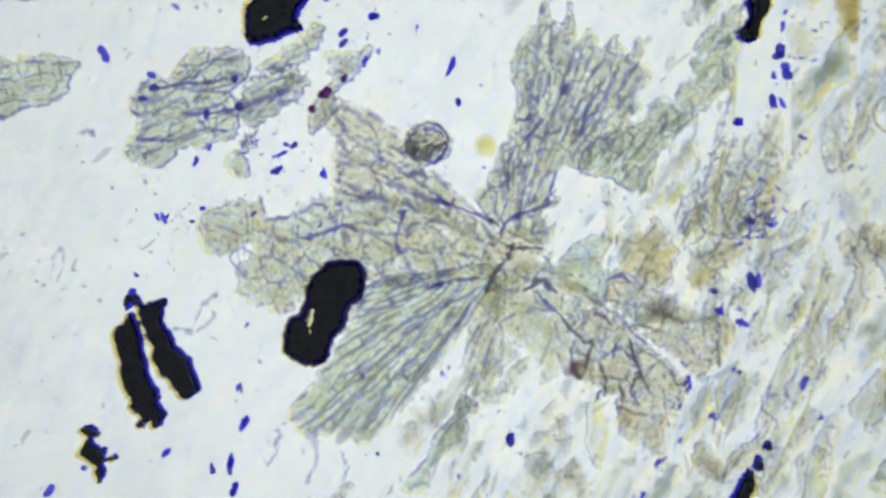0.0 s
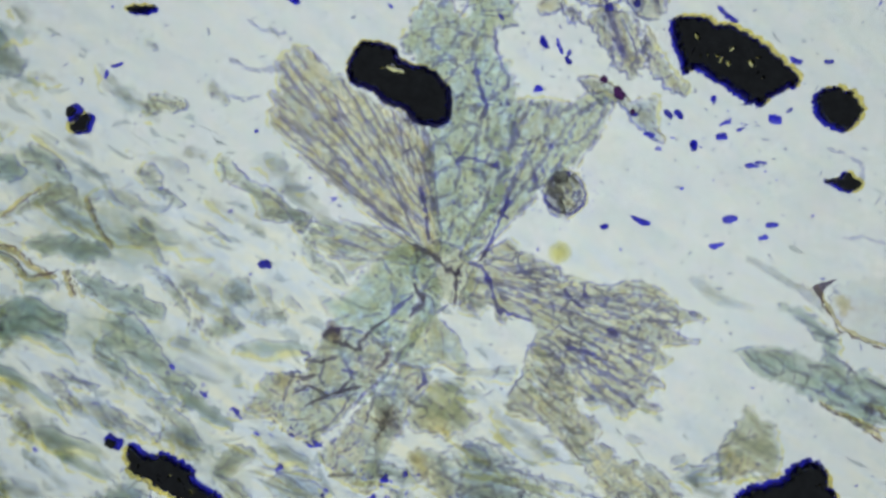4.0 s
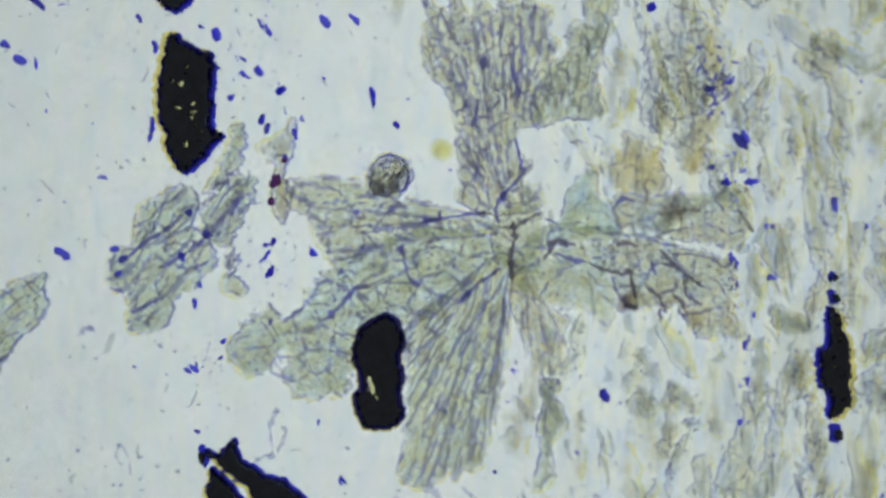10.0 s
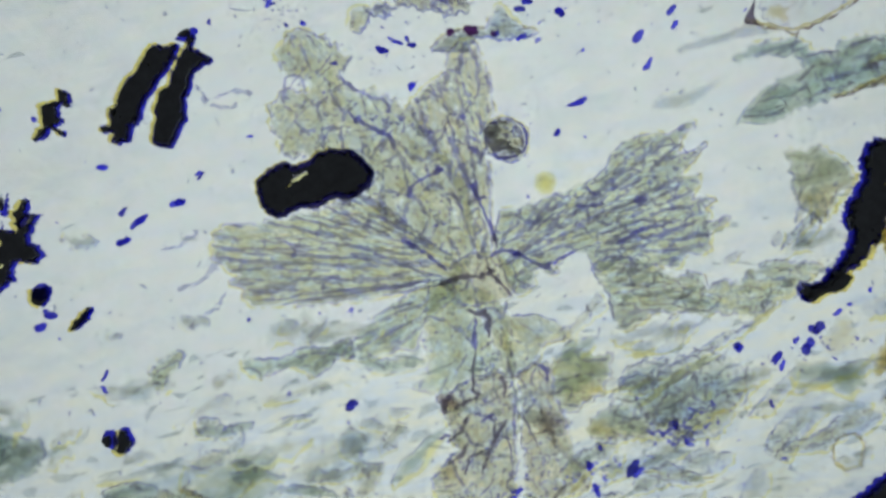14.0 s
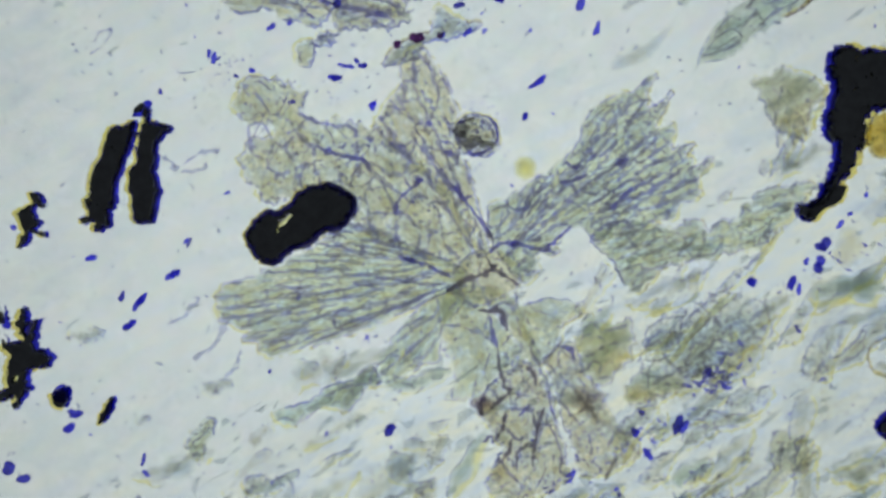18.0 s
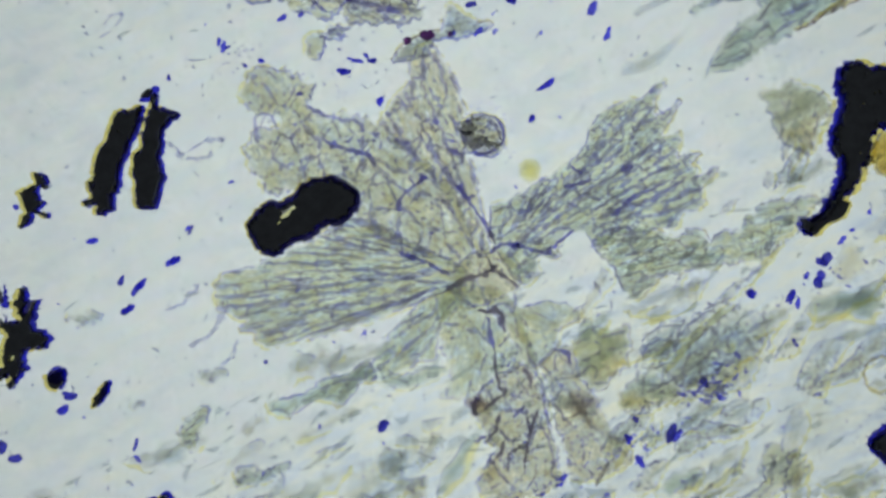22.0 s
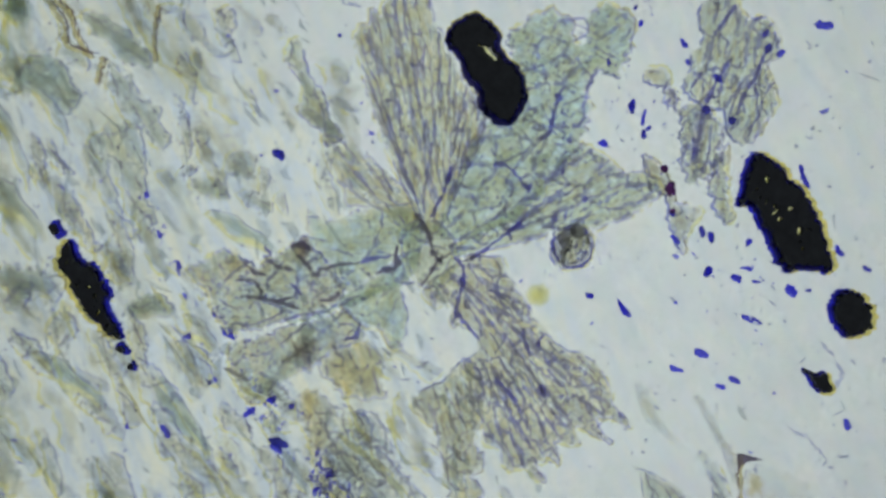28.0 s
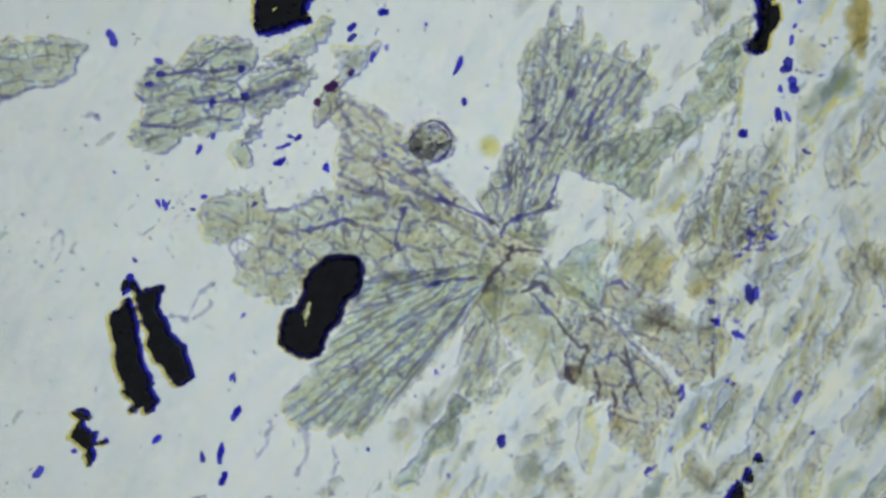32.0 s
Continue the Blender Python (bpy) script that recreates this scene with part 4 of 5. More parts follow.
ore("ore_grain", [(-591, -549), (-593, -523), (-578, -534), (-565, -556), (-563, -533), (-555, -533), (-543, -569), (-506, -571), (-503, -591), (-523, -604), (-521, -630), (-512, -642), (-513, -680), (-526, -669), (-554, -692), (-565, -692), (-547, -655), (-566, -631), (-569, -610), (-587, -596), (-571, -574)], "ragged speckled cluster of black ore", seed=72, rough=6.0, fringe=10,
    holes=[(*(-539, -638), 7)], chips=([(-666, -593), (-661, -538), (-646, -569), (-648, -597)], [(-655, -631), (-620, -672), (-595, -684), (-573, -719), (-594, -715), (-638, -668)], [(-631, -543), (-623, -543), (-605, -565), (-609, -572)], [(-600, -584), (-579, -598), (-580, -609)]))
ore("ore_grain", [(-472, -627), (-464, -612), (-452, -605), (-441, -619), (-441, -636), (-457, -640)], "small blocky black ore grain", seed=74, rough=3.0, fringe=10)
ore("ore_grain", [(-380, -575), (-381, -596), (-374, -624), (-366, -623), (-367, -603), (-365, -589)], "thin black ore sliver", seed=76, rough=2.5, fringe=9)
ore("ore_grain", [(483, 347), (487, 370), (503, 390), (500, 420), (523, 430), (527, 400), (510, 370), (505, 343)], "ragged black tip of ore", seed=78, rough=3.0, fringe=9)

# ---- blue-black specks strewn through the slice: place, length, width, slant ----
def specks(rows, name="ore_speck", label="tiny blue-black ore speck in pale quartz", material=None, group="small dark specks"):
    for i, (x, y, long, wide, slant) in enumerate(rows):
        t = np.linspace(0, 2 * math.pi, 19)[:-1]
        p = np.stack([np.cos(t) * long * 0.46, np.sin(t) * wide * 0.44], 1)
        p = worn(p, x * 0.37 + y * 0.11, min(3.0, wide * 0.3))
        ob = new(name, mesh_of(name, prism(p, 0.0, 0.008, 1.0), material or SPECK))
        ob.matrix_basis = pose(x * U, y * U, BASE + 0.0175 if inside_any(x, y) else BASE, 0, 0, slant)
        THINGS.append(tagged(ob, label, "mineral speck", group))


def inside_any(x, y):
    q = np.array([[x, y]], float)
    return any(inside(p, q)[0] for p in TAKEN)


specks([(-653, 319, 36, 16, 115), (-37, 297, 40, 11, 65), (-23, 232, 17, 9, 80), (475, 197, 17, 14, 0), (537, 235, 30, 10, 110), (545, 317, 24, 18, 0), (559, 285, 26, 18, 130), (-175, 387, 20, 12, 10), (-229, 360, 24, 8, 30)])
specks([(497, -85, 42, 16, 105), (475, -157, 16, 10, 0), (430, -100, 14, 10, 0), (435, -135, 12, 10, 0), (465, -240, 12, 8, 70), (383, -260, 28, 9, 60), (370, -305, 14, 8, 60), (427, -320, 15, 12, 0), (590, -265, 32, 9, 70), (620, -325, 14, 10, 60)])
specks([(-595, -73, 11, 10, 0), (-558, 30, 20, 9, 115), (-540, 32, 13, 6, 60), (-497, 23, 12, 10, 0), (-477, 46, 14, 8, 40), (-492, 127, 16, 8, 75), (-427, -405, 22, 9, 85), (-421, -453, 26, 12, 70), (-403, -333, 24, 10, 70), (-750, -453, 30, 16, 50)])
specks([(-410, -273, 22, 6, 100), (-542, -388, 18, 10, 50), (-687, -415, 12, 9, 0), (-465, 153, 14, 7, 60), (-345, 115, 22, 9, 40), (-343, 141, 26, 6, 20), (-315, 158, 16, 8, 40), (-265, 109, 16, 10, 50), (-167, -390, 8, 7, 0), (70, -365, 24, 14, 80)])
specks([(-23, 233, 18, 11, 97), (-38, 297, 40, 12, 74), (-47, 455, 30, 18, 102), (1, 437, 30, 9, 104), (-16, 518, 20, 12, 112), (-38, 532, 20, 10, 102), (-143, 492, 28, 8, 87), (-226, 529, 26, 16, 77), (-216, 441, 28, 10, 117), (-174, 388, 16, 14, 172)])
specks([(-190, 435, 20, 8, 92), (-206, 469, 16, 6, 112), (-410, 434, 26, 8, 52), (-398, 449, 16, 8, 67), (-331, 566, 18, 12, 82), (-332, 621, 16, 10, 82), (-256, 420, 18, 8, 177), (-188, 305, 24, 9, 72), (-222, 277, 14, 8, 92), (-227, 340, 22, 8, 42)])
specks([(-82, 743, 22, 12, 52), (50, 803, 26, 14, 52), (-342, 115, 22, 10, 42), (-337, 143, 26, 7, 27), (-315, 160, 16, 8, 52), (-262, 108, 20, 14, 112), (-489, 131, 16, 8, 82), (-243, 554, 12, 6, 132), (-97, 370, 8, 5, 112)])
specks([(-420, -449, 26, 13, 83), (-427, -403, 36, 9, 91), (-401, -330, 22, 13, 73), (-455, -614, 40, 28, 63), (-417, -661, 26, 12, 58), (-422, -635, 28, 11, 23), (-370, -591, 50, 12, 98), (-469, -781, 24, 22, 83), (-434, -782, 26, 16, 43), (-410, -272, 20, 6, 98)])
specks([(-256, -660, 20, 10, 168), (-274, -642, 26, 7, 113), (66, -365, 26, 14, 83), (256, -523, 14, 9, 63), (303, -464, 18, 8, 53), (330, -406, 16, 7, 53), (370, -366, 14, 9, 63), (386, -272, 24, 8, 63), (442, -136, 14, 10, 83), (476, 199, 16, 14, 83)])
specks([(-460, -416, 22, 9, 103), (-430, -412, 30, 9, 93), (-421, -453, 20, 12, 73), (-544, -389, 18, 9, 58), (-406, -339, 22, 10, 68), (-415, -665, 24, 11, 48), (-417, -638, 26, 9, 38), (-416, -273, 16, 5, 88), (-400, -162, 12, 6, 53)])
specks([(-335, 558, 18, 11, 55), (-229, 529, 24, 13, 75), (-149, 507, 26, 8, 90), (-194, 434, 20, 10, 90), (-177, 387, 16, 11, 170), (-404, 442, 16, 7, 70), (-417, 426, 18, 6, 45), (-227, 359, 20, 8, 40), (-259, 417, 12, 7, 10), (-479, 736, 46, 16, 110)])
specks([(-555, 657, 26, 20, 120), (-532, 639, 26, 5, 65), (-563, 694, 20, 16, 150), (-386, 35, 18, 6, 40), (-350, 113, 20, 8, 35), (-330, 159, 16, 8, 0), (-597, -69, 10, 7, 150), (-480, 46, 12, 8, 30), (-496, 23, 9, 7, 150), (-547, 29, 24, 8, 110)])
specks([(534, 236, 26, 10, 94), (558, 296, 20, 16, 99), (549, 326, 28, 18, 84), (552, 368, 22, 8, 84), (536, 283, 16, 10, 109), (563, 439, 14, 8, 119), (600, 473, 20, 16, 69), (469, 202, 16, 12, 69), (556, 393, 10, 7, 69)])
specks([(484, -159, 16, 10, 154), (444, -139, 10, 10, 154), (494, 23, 20, 14, 154), (530, 17, 14, 8, 154), (431, -327, 10, 8, 154), (509, -84, 30, 14, 94), (551, 234, 24, 10, 124), (475, 199, 16, 12, 154), (588, 172, 18, 9, 154), (476, -246, 10, 7, 34)])
specks([(-418, 273, 18, 14, 60), (-466, 213, 20, 12, 80), (-412, 228, 16, 14, 40), (-563, 280, 22, 12, 150), (-560, 257, 18, 12, 20), (-580, 240, 18, 12, 10)], label="dark blue speck on a grey-green flake")
specks([(-258, 250, 28, 20, 35), (-283, 220, 18, 14, 30), (-225, 275, 12, 9, 40)], "red_speck", "tiny red-black speck on a yellowish flake", RED_SPECK, "red-black specks")


def strewn(name, around, spread, count, size, seed, label, material=None):
    """A cluster of specks too fine to tell apart."""
    ob = thing(name, around, label, "speck cluster", z=BASE + 0.0175)
    lines = Lines(seed)
    a = radians(60)
    for _ in range(count):
        u, v = lines.rng.normal(0, spread[0]), lines.rng.normal(0, spread[1])
        c = np.array((u * math.cos(a) - v * math.sin(a), u * math.sin(a) + v * math.cos(a)))
        d = lines.rng.normal(0, 1, 2) * size * 0.6
        lines.strip([c - d, c - d * 0.3, c + d * 0.4, c + d], size * lines.rng.uniform(0.5, 1.8), 0.0)
    tagged(part("speck_scatter", lines.mesh("speck_scatter", material or SPECK), None, ob), kind="stuff")


strewn("speck_cluster", (500, 20), (34, 18), 46, 7.5, 301, "loose cluster of fine blue-black specks")
strewn("speck_cluster", (465, -125), (60, 14), 26, 6.0, 302, "loose trail of fine blue-black specks")
strewn("speck_cluster", (370, -285), (34, 8), 26, 4.5, 303, "narrow trail of fine blue-black specks")
strewn("speck_cluster", (320, -425), (40, 8), 22, 4.5, 304, "narrow trail of fine blue-black specks")
strewn("speck_cluster", (555, 265), (60, 14), 26, 5.0, 305, "loose trail of fine blue-black specks")
strewn("speck_cluster", (-168, 434), (90, 50), 40, 3.5, 306, "fine blue-black specks strewn through pale quartz")
strewn("speck_cluster", (-354, 117), (50, 20), 24, 3.5, 307, "fine blue-black specks beside the rosette")
strewn("speck_cluster", (-505, 35), (30, 16), 22, 3.5, 308, "fine blue-black specks beside the rosette")

strewn("speck_cluster", (-222, 45), (16, 12), 12, 4.5, 309, "fine dark blue specks in a pale blade", DEEP_CRACK)
strewn("speck_cluster", (-94, -4), (20, 12), 12, 4.5, 310, "fine dark blue specks in a pale blade", DEEP_CRACK)
strewn("speck_cluster", (-256, 22), (14, 10), 10, 4.5, 311, "fine dark blue specks in a pale blade", DEEP_CRACK)
strewn("speck_cluster", (-129, -25), (14, 10), 10, 4.5, 312, "fine dark blue specks in a pale blade", DEEP_CRACK)
strewn("speck_cluster", (-100, 138), (20, 8), 8, 4.5, 313, "fine dark blue specks in a pale blade", DEEP_CRACK)
strewn("speck_cluster", (-58, -31), (14, 10), 8, 4.5, 314, "fine dark blue specks in a pale blade", DEEP_CRACK)


def wisp(points, width, seed, material=None, label="faint thin blue-grey crystal outline in pale quartz"):
    p = np.array(points, float)
    ob = thing("mica_wisp", p.mean(0), label, "mineral wisp", "faint wisps")
    k = np.linspace(0, len(p) - 1, len(p) * 6)
    q = np.stack([np.interp(k, range(len(p)), p[:, i]) for i in (0, 1)], 1) - p.mean(0)
    lines = Lines(seed)
    lines.broken(list(q + lines.rng.normal(0, 1.4, q.shape)), width * 1.7, 0.0004, 0.85)
    lines.broken(list(q + lines.rng.normal(0, 2.6, q.shape) + np.array((2, 4))), width * 0.7, 0.0004, 0.6)
    part("outline", lines.mesh("outline", material or WISP), None, ob)


wisp([(-533, -167), (-517, -167), (-500, -175), (-490, -155), (-483, -130), (-465, -115), (-450, -107)], 7, 321)
wisp([(-490, -175), (-470, -160), (-457, -145), (-463, -130)], 5, 322)
wisp([(-750, -80), (-745, -45), (-730, -25), (-723, -55), (-737, -85)], 4, 323)
wisp([(-367, -360), (-345, -347), (-347, -385), (-365, -415)], 5, 324)
wisp([(-695, 180), (-680, 185), (-670, 170)], 7, 325)
wisp([(-179, 623), (-172, 658), (-151, 688), (-120, 690)], 4, 326)
wisp([(-21, 659), (-25, 695), (-12, 744)], 4, 327)
wisp([(-295, -445), (-275, -405), (-279, -355)], 6, 328)
wisp([(-235, -465), (-223, -425), (-230, -385)], 6, 329)
wisp([(465, 285), (465, 185), (435, 85), (427, -5)], 7, 330, YELLOW_RIM, "pale yellow seam along the foliation")
wisp([(450, -145), (455, -225), (425, -345), (390, -425)], 6, 331, YELLOW_RIM, "pale yellow seam along the foliation")
wisp([(635, -105), (595, -185), (605, -285), (555, -385)], 6, 332, YELLOW_RIM, "pale yellow seam along the foliation")

# ---- green chlorite and mica flakes of the foliated side ----
def green(corners, seed, axis=60, material=None, label="ragged grey-green chlorite flake in the foliated rock", **more):
    more.setdefault("fan", (30, 70, 2.0))
    more.setdefault("keep", 0.35)
    flake("chlorite_flake", corners, axis, material or CHLORITE, seed, label, "mineral flake", "chlorite flakes", rough=more.pop("rough", 7), edge=more.pop("edge", 1.3), melt=more.pop("melt", 8.0), grid=7.0, uneven=more.pop("uneven", 0.55), line=False, bold=0.16, film=FAINT_NET, far_apex=True, splay=False, dots=6, **more)


green([(-215, -583), (-230, -576), (-226, -534), (-211, -510), (-195, -517), (-192, -550), (-183, -581), (-198, -591)], 109, axis=80, material=BLADE, thick=0.017, rough=4, edge=2.0, fan=(12, 26, 3.0), label="small grey blocky flake in pale quartz", cells=(8, 22, 12, 3.0))
green([(-320, -591), (-317, -575), (-303, -567), (-298, -576), (-309, -591)], 124, material=SHRED, thick=0.014, rough=2, fan=None, label="tiny grey flake in pale quartz")
green([(234, -662), (251, -606), (280, -572), (316, -520), (332, -477), (325, -537), (287, -613)], 114)
green([(93, -791), (104, -742), (133, -726), (136, -771), (114, -804)], 115)
green([(99, 546), (100, 575), (117, 615), (148, 655), (175, 662), (197, 669), (210, 698), (221, 730), (274, 791), (307, 756), (317, 729), (316, 703), (295, 668), (283, 637), (262, 602), (243, 563), (239, 538), (221, 507), (196, 482), (185, 458), (178, 500), (172, 536), (183, 582), (195, 628), (179, 629), (141, 597), (124, 571)], 116, axis=64, thick=0.013, melt=8.0, rough=6, label="large ragged grey-green chlorite flake beside pale quartz", fan=(20, 60, 3.4), keep=0.5, cells=(40, 46, 16, 3.0))
green([(279, 497), (296, 523), (312, 549), (344, 563), (401, 562), (407, 538), (412, 503), (420, 461), (390, 454), (362, 455), (341, 462), (309, 487)], 117, thick=0.010, material=OCHRE, label="blunt olive-grey flake beside black ore", cells=(10, 40, 24, 2.4))
green([(368, 9), (420, 85), (493, 153), (542, 145), (518, 39), (466, -37), (395, -48)], 133, material=MICA, thick=0.010, axis=70, rough=8, melt=16.0, taken=False, label="broad grey mica sheet with blue specks", cells=(30, 30, 18, 3.0))
green([(364, 17), (368, 59), (406, 107), (458, 171), (523, 179), (556, 138), (513, 68), (484, 12), (426, -15)], 134, thick=0.005, axis=70, rough=9, melt=16.0, taken=False, label="broad olive-grey mottled flake with blue specks", cells=(24, 30, 18, 3.0))
green([(402, 367), (391, 392), (392, 433), (394, 465), (405, 457), (406, 410)], 118, material=MICA, rough=3, label="slender grey mica sliver beside black ore")
green([(66, 386), (57, 411), (84, 450), (109, 508), (114, 465), (101, 426)], 119, material=SHRED, rough=2.0, uneven=0.2, fan=None, edge=0.4, thick=0.015, label="slender grey mica sliver in pale quartz")
green([(27, 490), (20, 507), (57, 577), (74, 614), (117, 636), (77, 575)], 121, axis=55, material=SHRED, rough=2.0, uneven=0.2, fan=None, edge=0.4, thick=0.015, label="slender grey mica sliver in pale quartz")
green([(467, -346), (426, -298), (467, -239), (519, -261)], 128, material=MICA)
green([(-341, -887), (-318, -838), (-267, -798), (-239, -820), (-241, -876), (-293, -938)], 141, label="blocky dark green chlorite flake")
green([(-502, -525), (-465, -483), (-448, -495), (-466, -519)], 142, material=MICA, label="tiny grey mica flake in pale quartz")
green([(531, -683), (491, -652), (467, -586), (489, -563), (530, -616)], 144, axis=80)
green([(800, -124), (732, -81), (686, 8), (713, 17), (768, -53)], 149, axis=110, material=MICA)

green([(228, 89), (258, 75), (252, 17), (268, -5), (242, -17), (230, 1), (236, 35)], 401, axis=95, material=MICA, thick=0.01, rough=5, cells=(3, 34, 18, 2.2), label="ragged translucent grey mica flake in foliated rock")
green([(373, 394), (383, 401), (394, 386), (396, 371), (384, 366), (374, 376)], 402, axis=109, material=SHRED, thick=0.012, rough=3, fan=None, label="thin blue-grey mica sliver in pale quartz")
green([(344, 306), (354, 324), (358, 311), (354, 288), (344, 286)], 403, axis=79, material=SHRED, thick=0.012, rough=3, fan=None, label="thin blue-grey mica sliver in pale quartz")
green([(373, 155), (378, 167), (394, 175), (402, 153), (396, 133), (376, 132)], 404, axis=86, material=MICA, thick=0.01, rough=5, label="ragged translucent grey mica flake in foliated rock")
green([(350, 160), (358, 165), (360, 130), (352, 125)], 405, axis=91, material=SHRED, thick=0.01, rough=3, fan=None, label="thin blue-grey mica sliver in pale quartz")
green([(456, 266), (469, 316), (464, 226), (446, 165), (432, 115), (420, 70), (406, 53), (411, 95), (424, 145), (440, 205)], 406, axis=77, material=MICA, thick=0.007, rough=5, cells=(3, 34, 18, 2.2), label="ragged translucent grey mica flake in foliated rock")
green([(369, 20), (391, 45), (416, 60), (424, 40), (406, 15), (381, -5)], 407, axis=50, material=MICA, thick=0.01, rough=5, label="ragged translucent grey mica flake in foliated rock")
green([(383, -65), (388, -35), (406, -15), (428, -13), (466, -15), (476, -30), (456, -55), (436, -85), (411, -100), (391, -95)], 408, axis=46, material=OCHRE, thick=0.007, rough=5, cells=(5, 34, 18, 2.2), label="olive-brown stained flake in foliated rock")
green([(406, -145), (418, -105), (441, -75), (456, -85), (446, -135), (436, -175), (416, -185)], 409, axis=77, material=OCHRE, thick=0.007, rough=5, cells=(3, 34, 18, 2.2), label="olive-brown stained flake in foliated rock")
green([(512, -95), (528, -37), (564, -17), (606, 3), (594, -27), (564, -57), (548, -89), (528, -115)], 410, axis=54, material=MICA, thick=0.01, rough=5, cells=(4, 34, 18, 2.2), label="ragged translucent grey mica flake in foliated rock")
green([(566, 246), (578, 251), (591, 215), (598, 165), (586, 140), (571, 125), (566, 175)], 411, axis=92, material=SHRED, thick=0.009, rough=3, fan=None, label="thin blue-grey mica sliver in pale quartz")
green([(620, 200), (646, 226), (666, 236), (668, 175), (678, 125), (648, 103), (626, 123), (614, 165)], 412, axis=89, material=MICA, thick=0.008, rough=5, cells=(6, 34, 18, 2.2), label="ragged translucent grey mica flake in foliated rock")
green([(686, 266), (712, 291), (742, 294), (742, 251), (719, 215), (709, 177), (666, 133), (654, 143), (676, 185), (681, 226)], 413, axis=67, material=MICA, thick=0.01, rough=5, cells=(6, 34, 18, 2.2), label="ragged translucent grey mica flake in foliated rock")
green([(546, 13), (586, 53), (608, 65), (608, 13), (578, -25), (556, -17)], 414, axis=61, material=MICA, thick=0.008, rough=5, cells=(3, 34, 18, 2.2), label="ragged translucent grey mica flake in foliated rock")
green([(648, 70), (666, 85), (690, 65), (698, 15), (681, -5), (662, 20)], 415, axis=105, material=SHRED, thick=0.008, rough=3, fan=None, label="thin blue-grey mica sliver in pale quartz")
green([(646, -7), (666, 10), (727, 15), (742, -25), (715, -67), (698, -125), (666, -175), (636, -197), (630, -161), (656, -125), (678, -65), (656, -35)], 416, axis=74, material=OCHRE, thick=0.008, rough=5, cells=(11, 34, 18, 2.2), label="olive-brown stained flake in foliated rock")
green([(568, -185), (596, -145), (614, -85), (624, -45), (636, -65), (630, -125), (646, -145), (641, -185), (622, -225), (632, -245), (616, -267), (588, -278), (568, -306), (552, -275), (576, -235)], 417, axis=78, material=MICA, thick=0.008, rough=5, cells=(11, 34, 18, 2.2), label="ragged translucent grey mica flake in foliated rock")
green([(501, -348), (511, -306), (531, -265), (546, -286), (566, -275), (588, -286), (568, -316), (552, -342), (526, -362), (511, -378)], 418, axis=61, material=MICA, thick=0.005, rough=5, cells=(5, 34, 18, 2.2), label="ragged translucent grey mica flake in foliated rock")
green([(541, -386), (566, -356), (586, -316), (602, -306), (612, -326), (596, -356), (568, -386), (552, -416), (536, -446), (516, -476), (504, -458), (521, -416)], 419, axis=59, material=OCHRE, thick=0.007, rough=5, cells=(4, 34, 18, 2.2), label="olive-brown stained flake in foliated rock")
green([(424, -358), (432, -326), (452, -294), (466, -275), (462, -301), (444, -331), (434, -364)], 420, axis=66, material=SHRED, thick=0.009, rough=3, fan=None, label="thin blue-grey mica sliver in pale quartz")
green([(446, -436), (456, -396), (486, -366), (516, -351), (506, -386), (476, -416)], 421, axis=50, material=OCHRE, thick=0.008, rough=5, cells=(3, 34, 18, 2.2), label="olive-brown stained flake in foliated rock")
green([(606, -366), (621, -336), (641, -316), (648, -346), (638, -386), (632, -426), (616, -416)], 422, axis=83, material=MICA, thick=0.007, rough=5, cells=(3, 34, 18, 2.2), label="ragged translucent grey mica flake in foliated rock")
green([(574, -401), (586, -384), (598, -406), (594, -446), (580, -458)], 423, axis=91, material=SHRED, thick=0.009, rough=3, fan=None, label="thin blue-grey mica sliver in pale quartz")
green([(558, -170), (570, -125), (582, -105), (590, -130), (576, -165)], 424, axis=74, material=OCHRE, thick=0.008, rough=5, label="olive-brown stained flake in foliated rock")
green([(486, -205), (500, -145), (518, -125), (528, -165), (511, -205)], 425, axis=77, material=MICA, thick=0.006, rough=5, cells=(3, 34, 18, 2.2), label="ragged translucent grey mica flake in foliated rock")
green([(496, 55), (516, 95), (546, 115), (561, 75), (536, 25), (511, -5)], 426, axis=75, material=OCHRE, thick=0.006, rough=5, cells=(4, 34, 18, 2.2), label="olive-brown stained flake in foliated rock")
green([(666, -306), (696, -265), (723, -235), (733, -275), (715, -321), (686, -336)], 427, axis=65, material=SHRED, thick=0.009, rough=3, fan=None, label="thin blue-grey mica sliver in pale quartz")
green([(702, 336), (719, 371), (742, 386), (742, 326), (717, 311)], 428, axis=76, material=MICA, thick=0.012, rough=5, cells=(3, 34, 18, 2.2), label="ragged translucent grey mica flake in foliated rock")
green([(145, -356), (148, -326), (160, -314), (170, -331), (175, -366), (170, -388), (155, -376)], 429, axis=97, material=MICA, thick=0.011, rough=5, label="ragged translucent grey mica flake in foliated rock")
green([(97, -366), (110, -351), (130, -348), (141, -356), (125, -368), (105, -376)], 430, axis=24, material=SHRED, thick=0.014, rough=3, fan=None, label="thin blue-grey mica sliver in pale quartz")
green([(90, -418), (95, -396), (115, -386), (127, -374), (141, -396), (151, -426), (125, -436), (100, -431)], 431, axis=67, material=MICA, thick=0.012, rough=5, cells=(3, 34, 18, 2.2), label="ragged translucent grey mica flake in foliated rock")
green([(165, -436), (169, -411), (185, -398), (202, -416), (208, -456), (185, -468)], 432, axis=103, material=OCHRE, thick=0.008, rough=5, cells=(3, 34, 18, 2.2), label="olive-brown stained flake in foliated rock")
